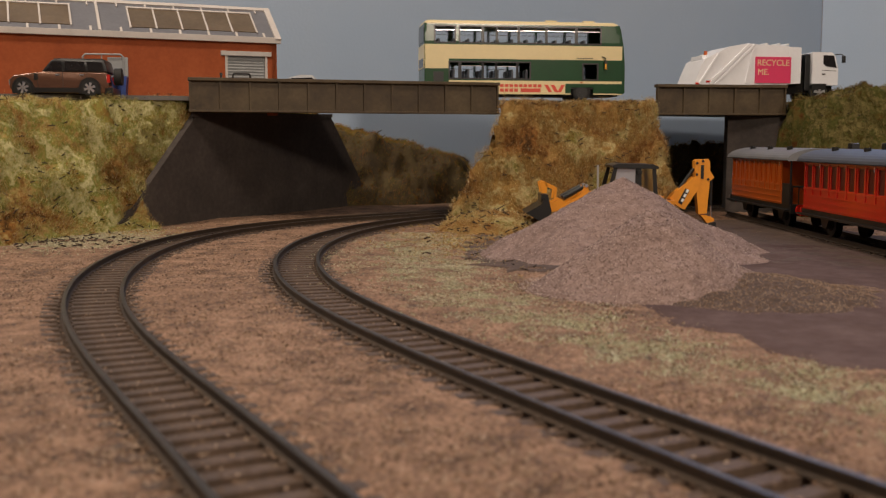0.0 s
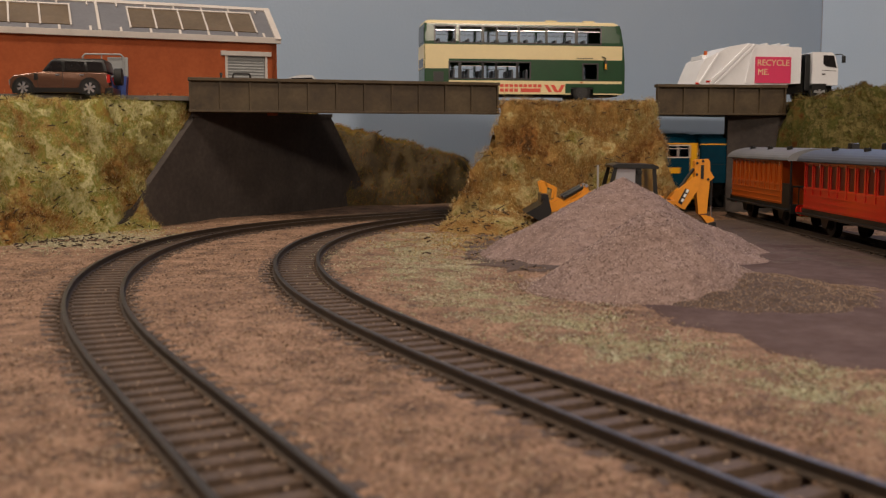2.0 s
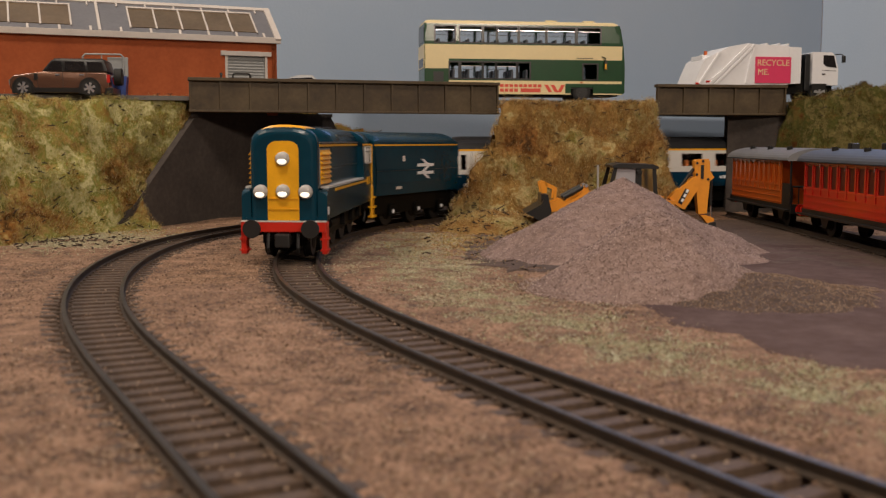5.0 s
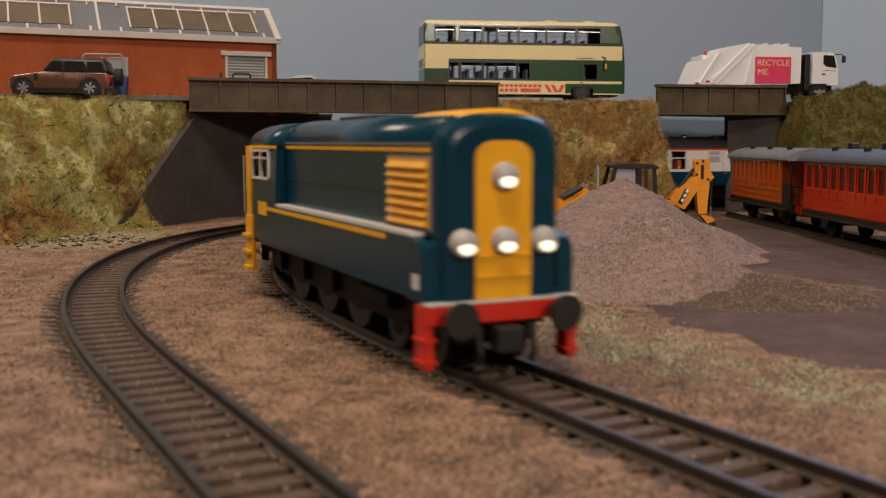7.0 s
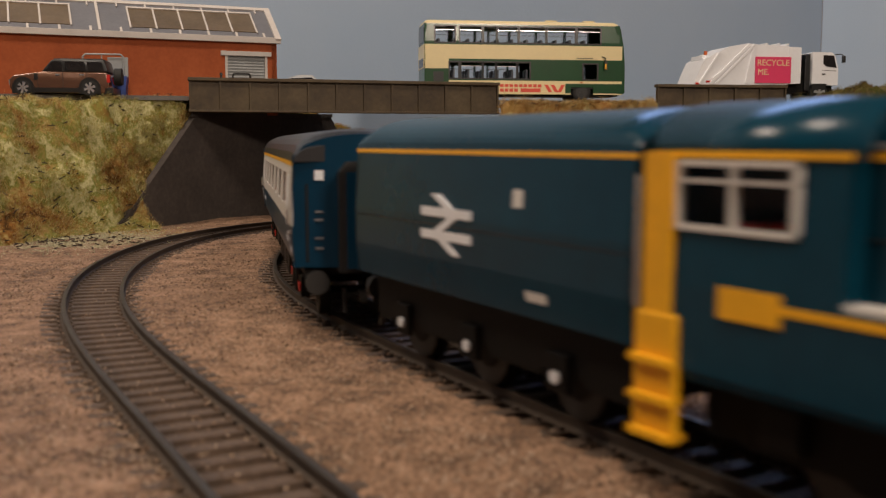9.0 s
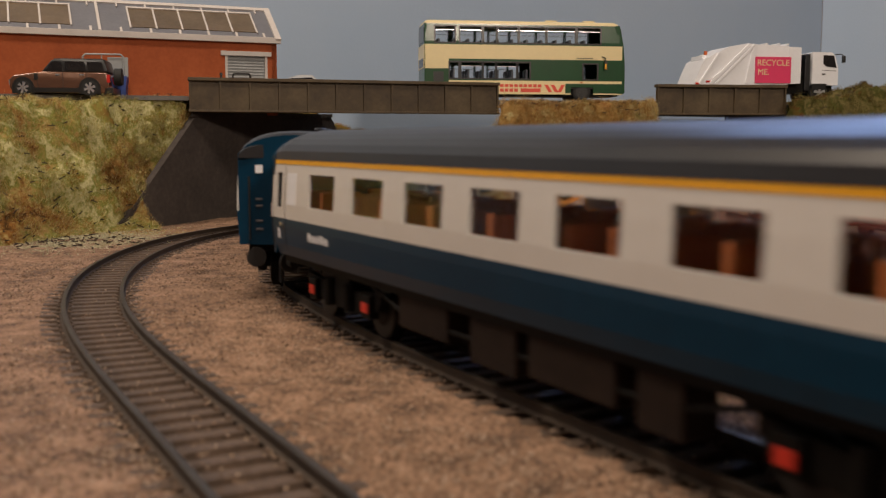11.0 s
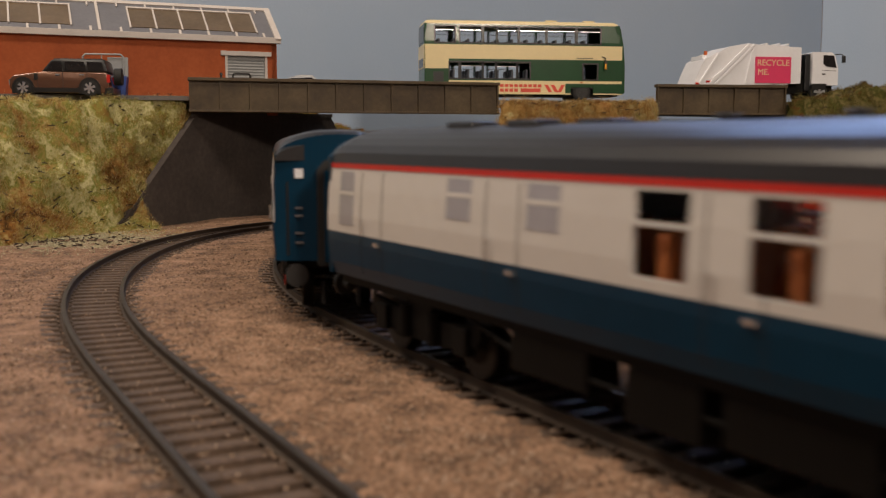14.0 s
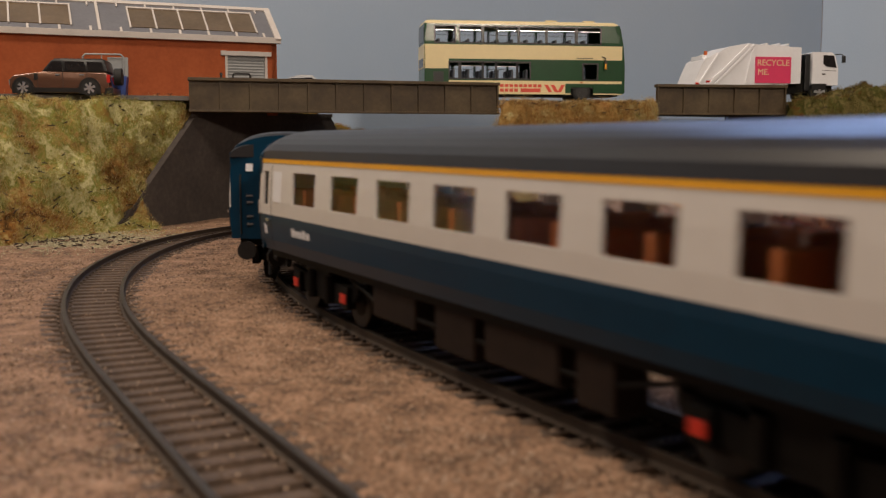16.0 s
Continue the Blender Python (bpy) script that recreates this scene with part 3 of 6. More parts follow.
def wheelset(parent, x, r=6.0, name="wheelset", mat="under"):
    w = bmesh.new()
    for s in (-1, 1):
        cyl(w, (x, s * 7.0, r), (x, s * 9.3, r), r, 24)
        cyl(w, (x, s * 6.4, r), (x, s * 7.0, r), r + 0.7, 24)
        cyl(w, (x, s * 9.3, r), (x, s * 9.6, r), r * 0.55, 16)
    cyl(w, (x, -9, r), (x, 9, r), 1.0, 8)
    ob = part(name, w, mat, parent, "dark model wheelset")
    rim = bmesh.new()
    for s in (-1, 1):
        cyl(rim, (x, s * 9.28, r), (x, s * 9.42, r), r * 0.98, 24)
    part("tyre", rim, "black", ob)
    return ob


def bogie(parent, x, wb=34.0, red=False):
    ob = part("bogie", B(x - 5, x + 5, -13, 13, 7, 13), "under", parent, "black bogie with axleboxes")
    for s in (-1, 1):
        part("side_frame", PR([(x - wb / 2 - 6, 9.5), (x - wb / 2 - 4, 7), (x - 9, 5.0), (x + 9, 5.0), (x + wb / 2 + 4, 7), (x + wb / 2 + 6, 9.5), (x + wb / 2 + 6, 11.6), (x + 8, 10.2), (x - 8, 10.2), (x - wb / 2 - 6, 11.6)], "y", s * 11.2, s * 12.8), "under", ob)
        for k in (-1, 1):
            part("axlebox", B(x + k * wb / 2 - 2.4, x + k * wb / 2 + 2.4, s * 11.5, s * 14.0, 5.0, 10.6, bevel=0.3), "under", ob)
            part("spring", C((x + k * 6, s * 13.4, 5.0), (x + k * 6, s * 13.4, 12), 1.4, 8), "under", ob)
            if red:
                part("axlebox_cover", B(x + k * wb / 2 - 1.7, x + k * wb / 2 + 1.7, s * 14.0, s * 14.4, 6.4, 8.8, bevel=0.2), "axlered", ob, "red axlebox cover")
    for k in (-1, 1):
        wheelset(ob, x + k * wb / 2, 6.6)
    return ob


def coach(name, label, stripe, windows, doors, bars, vents, catering=False, frosted=()):
    L = 236.4
    h = L / 2
    bow = 2.2
    prof = coach_section()
    t = thing(name, mm(0, 0, 0), label, "railway coach", "coaches of the train")
    waist = 25.6
    low = bmesh.new()
    for s in (-1, 1):
        side_sheet(low, prof, s, -h, h, 15.5, waist)
    part("lower_panel", low, "navy", t, "dark blue lower body panels")
    for s in (-1, 1):
        up = side_sheet(bmesh.new(), prof, s, -h, h, waist, 40.3, windows)
        part("upper_panel", up, "grey", t, "pale grey upper body panel")
        st = side_sheet(bmesh.new(), prof, s, -h, h, 40.3, 41.5, (), 0.12)
        part("cantrail_stripe", st, stripe, t)
        for xa, xb, za, zb in windows:
            pane = side_sheet(bmesh.new(), prof, s, xa, xb, za, zb, (), -0.35, 0.2)
            g = part("window_pane", pane, "glass", t)
            g.visible_shadow = False
            if catering and zb - za > 10:
                fr = bmesh.new()
                zt = za + (zb - za) * 0.62
                side_sheet(fr, prof, s, xa, xb, zt - 0.35, zt + 0.35, (), 0.05, 0.4)
                part("window_bar", fr, "grey", g)
        for xa, xb, za, zb in frosted:
            part("frosted_window", side_sheet(bmesh.new(), prof, s, xa, xb, za, zb, (), 0.08, 0.3), "frost" if catering else "white", t, "pale frosted window")
            if catering:
                zt = za + (zb - za) * 0.6
                part("window_bar", side_sheet(bmesh.new(), prof, s, xa, xb, zt - 0.4, zt + 0.4, (), 0.14, 0.3), "grey", t)
        for x in doors:
            ln = bmesh.new()
            for dx in (-5.2, 5.2):
                side_sheet(ln, prof, s, x + dx - 0.12, x + dx + 0.12, 17.0, 39.6, (), 0.06, 0.2)
            d = part("door_joint", ln, "black", t)
            hb = bmesh.new()
            cyl(hb, (x - 3.6, s * 17.9, 25.6), (x - 3.6, s * 17.9, 29.5), 0.3, 6)
            box(hb, x + 2.6, x + 4.2, s * 17.2, s * 18.1, 23.8, 24.6)
            part("door_handle", hb, "chrome", d, "small bright door handle")
        for xa, xb, za, zb in bars:
            word = bmesh.new()
            n = max(3, int((xb - xa) / 2.6))
            for i in range(n):
                x = xa + (xb - xa) * i / n
                side_sheet(word, prof, s, x, x + (xb - xa) / n * 0.78, za, zb - (0.5 if i % 3 else 0), (), 0.1, 0.2)
            part("lettering_bar", word, "white", t, "white plain lettering bars")
    part("roof", roof_shell(bmesh.new(), 16.7, 41.5, 49.6, -h - 1.6, h + 1.6, end=9.0), "roofdark", t, "dark grey rounded roof", smooth=False)
    part("interior_floor", B(-h + 2, h - 2, -15.5, 15.5, 16.4, 17.4), "interior", t)
    for i in range(18):
        x = -h + 18 + i * (L - 36) / 17
        sb = bmesh.new()
        for s in (-1, 1):
            box(sb, x - 2.2, x + 2.2, s * 4, s * 14.8, 17.4, 25.5, 0.8)
            box(sb, x - 0.9, x + 0.9, s * 4, s * 14.8, 25, 33.5, 0.6)
        part("seat", sb, "interior", t, "orange brown moulded seats")
    for e in (-1, 1):
        eb = bmesh.new()
        cols = []
        for y in np.linspace(-16.9, 16.9, 13):
            x = h + bow * (1 - (y / 17.4) ** 2)
            top = 41.5 + 6.8 * math.sqrt(max(0.0, 1 - (y / 17.2) ** 2))
            cols.append([eb.verts.new((e * v, y, z)) for v in (x, x - 1.2) for z in (15.5, top)])
        for p, q in zip(cols[:-1], cols[1:]):
            for a, b in ((0, 1), (1, 3), (3, 2), (2, 0)):
                eb.faces.new((p[a], p[b], q[b], q[a]))
        for p in (cols[0], cols[-1]):
            eb.faces.new((p[0], p[1], p[3], p[2]))
        end = part("end_wall", eb, "navy", t, "dark blue coach end")
        gb = bmesh.new()
        prism(gb, [(-6, 14.5), (6, 14.5), (6, 39), (4, 41.5), (-4, 41.5), (-6, 39)], "x", e * h, e * (h + 5.5))
        part("gangway", gb, "grey" if e < 0 else "black", end, "pale corridor connection" if e < 0 else "black corridor bellows")
        part("gangway_door", B(e * (h + 5.5), e * (h + 5.9), -4.2, 4.2, 15.5, 39), "grey" if e < 0 else "navy", end)
        pb = bmesh.new()
        for s in (-1, 1):
            box(pb, e * h, e * (h + 1.8), s * 10.5 - 1.1, s * 10.5 + 1.1, 37.0, 39.4)
        part("end_plate", pb, "white", end, "small white plate on the coach end")
        mk = bmesh.new()
        for z in (20, 22.5, 27, 29):
            box(mk, e * h, e * (h + 1.75), -11.6, -9.6, z, z + 0.5)
        part("lettering_bar", mk, "roofpale", end)
        bb = bmesh.new()
        for s in (-1, 1):
            cyl(bb, (e * h, s * 11.4, 12), (e * (h + 3.2), s * 11.4, 12), 1.3, 10)
            cyl(bb, (e * (h + 3.2), s * 11.4, 12), (e * (h + 4.0), s * 11.4, 12), 3.0, 14)
            cyl(bb, (e * (h + 1), s * 4.5, 10), (e * (h + 2.0), s * 4.5, 4), 0.6, 6)
        box(bb, e * h, e * (h + 4.5), -0.9, 0.9, 7, 9.5)
        part("buffer", bb, "black", end, "black buffers, pipes and coupling")
        for s in (-1, 1):
            part("end_handrail", C((e * (h + 1.3), s * 13.5, 17), (e * (h + 1.3), s * 13.5, 36), 0.3, 8), "black", end)
    part("solebar", B(-h + 1, h - 1, -14.2, 14.2, 13.2, 15.9), "under", t, "black solebar and underframe")
    for x, w_, dz in ((-34, 22, 6.2), (-6, 16, 4.4), (18, 24, 5.6), (40, 10, 4.2)):
        for s in (-1, 1):
            part("equipment_box", B(x - w_ / 2, x + w_ / 2, s * 7, s * 14.2, dz, 13.4, bevel=0.5), "under" if catering else "underbrown", t)
    tr = tube(bmesh.new(), [(-60, 13.4, 13.0), (-42, 13.4, 8.6), (42, 13.4, 8.6), (60, 13.4, 13.0)], 0.5)
    part("truss_rod", tr, "under", t)
    tr = tube(bmesh.new(), [(-60, -13.4, 13.0), (-42, -13.4, 8.6), (42, -13.4, 8.6), (60, -13.4, 13.0)], 0.5)
    part("truss_rod", tr, "under", t)
    for x in (h - 38, -h + 38):
        bogie(t, x, red=not catering)
    for x, y, kind in vents:
        vb = bmesh.new()
        if kind == "dome":
            cyl(vb, (x, y, 47.6), (x, y, 50.4), 2.0, 10, 1.4)
            cyl(vb, (x, y, 50.4), (x, y, 50.9), 2.3, 10, 1.6)
        else:
            box(vb, x - 5, x + 5, y - 3, y + 3, 47.5, 50.4, 0.6)
        part("roof_vent", vb, "roofdark", t, "dark roof ventilator")
    return t


OPEN_WINDOWS = [(c - 8.3, c + 8.3, 29.5, 38.0) for c in (-82.4, -55.2, -28.1, -1.0, 26.0, 53.2, 80.5)] + [(112, 115.8, 28.5, 38.0), (-115.0, -111.0, 28.5, 38.0)]
FROSTED = [(98.3, 104.6, 29.5, 38.0), (-106.6, -100.0, 29.5, 38.0)]
FIRST_BARS = [(-91.5, -77.5, 20.8, 23.0), (96.5, 104, 20.5, 22.2), (110.5, 114, 18.0, 20.4), (-114.5, -112.5, 20.0, 23.0)]
BUFFET_WINDOWS = [(-9.4, 1.6, 27.4, 39.6), (12.2, 23.0, 27.4, 39.6), (32.0, 45.5, 27.4, 39.6), (53.2, 66.4, 27.4, 39.6), (76.0, 86.8, 27.4, 39.6), (98.4, 109.0, 27.4, 39.6)]
KITCHEN_PANES = [(-36, -27, 31.9, 39.6), (-62.5, -53.8, 31.9, 39.6), (-111.5, -104, 27.4, 39.6)]
BUFFET_BARS = [(36, 63, 21.6, 24.0), (100.5, 107, 20.4, 21.8)]


def nose_outline(half, cant, top, base):
    arch = [(half * math.copysign(abs(math.cos(a)) ** 0.7, math.cos(a)), cant + (top - cant) * math.sin(a) ** 0.7) for a in np.linspace(0.12, math.pi - 0.12, 15)]
    return [(-half, base), (half, base), (half, cant)] + arch + [(-half, cant)]


def locomotive():
    """A gas turbine engine: narrow hood, running plates, cab at the rear, yellow panelled nose."""
    L = 138.0
    h = L / 2
    t = thing("locomotive", mm(0, 0, 0), "dark blue turbine locomotive with yellow nose panel and lit headlamps", "locomotive")
    half, cant, top, base = 13.6, 44.6, 52.4, 15.0
    part("hood", PR([(-half, base), (half, base), (half, cant), (-half, cant)], "x", -h + 31, h - 4), "blue", t, "dark blue engine hood")
    part("hood_roof", roof_shell(bmesh.new(), half, cant, top, -h + 31, h - 4, n=22, power=2.7), "blue", t, "rounded dark blue roof", smooth=True)
    nose = bmesh.new()
    rings = []
    for x, sc, dz in ((h - 4, 1.0, 0.0), (h - 2.4, 0.985, 0.4), (h - 1.2, 0.95, 1.1), (h - 0.4, 0.885, 2.2), (h - 0.1, 0.82, 3.2)):
        rings.append([nose.verts.new((x, y * sc, base + (z - base) * (1 - dz / 38))) for y, z in nose_outline(half, cant, top, base)])
    for r0, r1 in zip(rings[:-1], rings[1:]):
        for i in range(len(r0)):
            j = (i + 1) % len(r0)
            nose.faces.new((r0[i], r0[j], r1[j], r1[i]))
    nose.faces.new(rings[-1])
    nose.faces.new(rings[0][::-1])
    nz = part("nose", nose, "blue", t, "rounded dark blue nose")
    pn = part("nose_panel", PR([(-6.3, 15.2), (6.3, 15.2), (6.3, 43.4), (5.8, 45), (4.4, 46.1), (2.6, 46.6), (-2.6, 46.6), (-4.4, 46.1), (-5.8, 45), (-6.3, 43.4)], "x", h - 0.4, h + 0.3), "yellow", nz, "bright yellow nose panel")
    ribs = bmesh.new()
    for z in (19.5, 23.6):
        box(ribs, h + 0.25, h + 0.75, -6.1, 6.1, z, z + 0.4)
    part("panel_rib", ribs, "yellow", pn)
    part("roof_panel", roof_shell(bmesh.new(), 11.4, 47.6, 53.0, h - 27, h - 2.6, n=18, power=2.2), "yellow", t, "yellow roof panel above the nose", smooth=True)
    for y, z in ((0, 39.6), (0, 26.8), (-9.0, 26.6), (9.0, 26.6)):
        lm = bmesh.new()
        cyl(lm, (h - 1.0, y, z), (h + 1.6, y, z), 2.9, 22, 2.7)
        bmesh.ops.create_uvsphere(lm, u_segments=16, v_segments=8, radius=2.55, matrix=Matrix.Translation((h + 1.4, y, z)) @ Matrix.Diagonal((0.45, 1, 1, 1)))
        lo = part("headlamp", lm, "lamphouse", nz, "white domed headlamp", smooth=True)
        gl = bmesh.new()
        bmesh.ops.create_uvsphere(gl, u_segments=16, v_segments=8, radius=1.9, matrix=Matrix.Translation((h + 2.2, y, z - 1.1)) @ Matrix.Diagonal((0.4, 1, 0.6, 1)))
        part("lens", gl, "lamp", lo, "lit lens", smooth=True)
    part("running_plate", B(-h + 2, h - 1.0, -16.6, 16.6, 15.2, 16.4), "blue", t)
    for s in (-1, 1):
        sk = part("side_skirt", PR([(-h + 4, 16.6), (h - 1.5, 15.4), (h - 1.5, 24.6), (h - 3, 26.6), (h - 7, 27.6), (-h + 20, 27.6), (-h + 4, 27.6)], "y", s * 14.6, s * 17.2), "blue", t, "dark blue side valance")
        part("valance_top", PR([(-h + 24, 27.62), (h - 7, 27.62), (h - 7, 28.4), (-h + 24, 28.4)], "y", s * 13.7, s * 17.0), "grey", sk, "pale grey footplate edge")
        part("valance_stripe", PR([(-h + 20, 26.0), (h - 20, 26.0), (h - 20, 27.1), (-h + 20, 27.1)], "y", s * 17.2, s * 17.35), "yellow", sk, "thin yellow line")
        part("data_plate", PR([(-h + 13.2, 24.4), (-h + 22.7, 24.4), (-h + 22.7, 28.4), (-h + 13.2, 28.4)], "y", s * 17.3, s * 17.55), "yellow", sk, "plain yellow plate")
        part("hood_stripe", B(-h + 31, h - 5, s * 13.6, s * 13.85, 44.3, 45.2), "yellow", t, "thin yellow line along the hood")
        part("gutter", B(-h + 31, h - 5, s * 13.0, s * 14.0, 45.6, 46.2), "roofpale", t, "grey roof gutter")
        part("panel_line", B(-h + 31, h - 30, s * 13.6, s * 13.75, 35.4, 35.65), "black", t)
        gr = part("grille_frame", B(h - 27, h - 4.2, s * 13.6, s * 14.0, 28.6, 43.6, bevel=0.15), "roofpale", t, "grey grille surround")
        part("grille_panel", B(h - 26, h - 5, s * 14.0, s * 14.2, 29.2, 43.0), "yellow", gr, "yellow side grille")
        for i in range(7):
            z = 29.6 + i * 1.9
            part("louvre", PR([(s * 14.2, z), (s * 15.2, z + 0.15), (s * 14.2, z + 1.35)], "x", h - 25.5, h - 5.5), "yellow", gr)
        cab = part("cab_side", side_sheet(bmesh.new(), [(17.0, 16.6), (17.2, 27), (16.3, 44.6)], s, -h, -h + 31, 16.6, 44.6, [(-h + 5.8, -h + 23.8, 35.6, 43.4)]), "blue", t, "dark blue cab side")
        part("cab_stripe", B(-h, -h + 31, s * 16.2, s * 16.65, 44.3, 45.2), "yellow", cab)
        fr = bmesh.new()
        for bx in ((-h + 5.2, -h + 5.8, 35.0, 44.0), (-h + 23.8, -h + 24.5, 35.0, 44.0), (-h + 5.2, -h + 24.5, 35.0, 35.7), (-h + 5.2, -h + 24.5, 43.3, 44.0), (-h + 14.4, -h + 15.0, 35.6, 43.4), (-h + 5.2, -h + 24.5, 41.2, 41.6)):
            box(fr, bx[0], bx[1], s * 16.2, s * 17.3, bx[2], bx[3])
        wf = part("window_frame", fr, "grey", cab, "pale grey window frame")
        p = part("pane", B(-h + 5.8, -h + 23.8, s * 16.5, s * 16.65, 35.6, 43.4), "glass", wf)
        p.visible_shadow = False
        part("door_edge", B(-h - 0.2, -h + 5.0, s * 16.9, s * 17.7, 22, 45.0), "yellow", cab, "bright yellow door pillar")
        st = part("cab_step", B(-h - 1.4, -h + 6.4, s * 16.6, s * 18.0, 6.0, 23.6, bevel=0.5), "yellow", t, "bright yellow cab steps")
        for z in (6.4, 11.4, 16.6):
            part("tread", B(-h - 1.2, -h + 6.2, s * 15.4, s * 19.2, z, z + 1.0), "yellow", st)
        part("grab_rail", C((-h - 0.8, s * 18.2, 24), (-h - 0.8, s * 18.2, 42), 0.3, 8), "chrome", cab, "thin bright grab rail")
        fs = part("front_step", B(h - 4.6, h + 0.2, s * 15.2, s * 17.3, 1.8, 14.4, bevel=0.2), "red", t, "red front step bracket")
        for z in (3.0, 7.4):
            part("tread", B(h - 4.6, h + 0.6, s * 14.6, s * 17.8, z, z + 0.7), "red", fs)
        part("front_plate", B(h - 5.5, h - 2.6, s * 17.2, s * 17.45, 17.4, 20.4), "grey", t, "small pale plate")
        part("shoulder", PR([(s * 13.4, 15), (s * 17.1, 15), (s * 17.1, 23.6), (s * 16.4, 25.6), (s * 13.4, 27.0)], "x", h - 9, h - 1.2), "blue", t)
    part("cab_roof", roof_shell(bmesh.new(), 16.4, 44.6, 52.0, -h, -h + 31.5, n=22, power=2.4), "blue", t, "rounded dark blue cab roof", smooth=True)
    part("cab_back", B(-h, -h + 1, -16.5, 16.5, 16.6, 45), "blue", t)
    part("cab_floor", B(-h + 1, -h + 30, -16, 16, 17, 18), "interior", t)
    part("cab_desk", B(-h + 20, -h + 29, -14, 14, 18, 33, bevel=0.6), "grey", t, "pale cab desk")
    for s in (-1, 1):
        part("cab_seat", B(-h + 10, -h + 15, s * 5, s * 12, 18, 36, bevel=0.8), "coachred", t, "dark red cab seat")
    part("cab_front", B(-h + 30, -h + 31, -16.3, 16.3, 16.6, 45), "blue", t)
    beam = part("buffer_beam", B(h - 0.6, h + 1.0, -16.9, 16.9, 10.6, 14.6, bevel=0.3), "red", t, "red buffer beam")
    part("beam_trim", B(h - 3, h + 1.1, -17, 17, 14.6, 15.1), "grey", beam)
    for s in (-1, 1):
        bb = C((h + 0.8, s * 11.6, 12.2), (h + 5.0, s * 11.6, 12.2), 1.6, 12)
        cyl(bb, (h + 5.0, s * 11.6, 12.2), (h + 6.0, s * 11.6, 12.2), 3.6, 20)
        part("buffer", bb, "black", beam, "round black buffer")
    cp = B(h, h + 4, -3, 3, 4.6, 10.0, bevel=0.6)
    for y in (-6, 6):
        tube(cp, [(h + 1, y, 10), (h + 2.4, y, 4.5), (h + 1.2, y, 2.5)], 0.7)
    part("coupling", cp, "black", beam, "black coupling and hoses")
    part("frame", B(-h + 4, h - 2, -9, 9, 6, 15.2), "under", t, "black chassis frame")
    for s in (-1, 1):
        part("frame_side", PR([(-h + 6, 9), (-h + 14, 6.5), (h - 24, 6.5), (h - 18, 9), (h - 3, 9), (h - 3, 15.3), (-h + 6, 15.3)], "y", s * 10.2, s * 11.4), "under", t)
        for x in (-h + 20, -h + 43, -h + 68):
            part("spring_hanger", B(x - 3, x + 3, s * 11.4, s * 13.4, 8, 14, bevel=0.4), "under", t)
        part("air_tank", C((h - 44, s * 12.6, 11.8), (h - 26, s * 12.6, 11.8), 2.2, 14), "under", t)
    for x, r in ((-h + 30, 10.2), (-h + 55, 10.2), (-h + 80, 10.2), (h - 32, 6.2), (h - 12, 6.2)):
        wheelset(t, x, r, "driving_wheel" if r > 8 else "leading_wheel")
    for s in (-1, 1):
        part("coupling_rod", B(-h + 28, -h + 82, s * 10.4, s * 11.2, 8.4, 10.0, bevel=0.2), "railside", t, "dull steel coupling rod")
    part("roof_vent", B(-14, 14, -5.5, 5.5, 51.4, 52.9, bevel=0.5), "black", t, "dark roof grille")
    return t


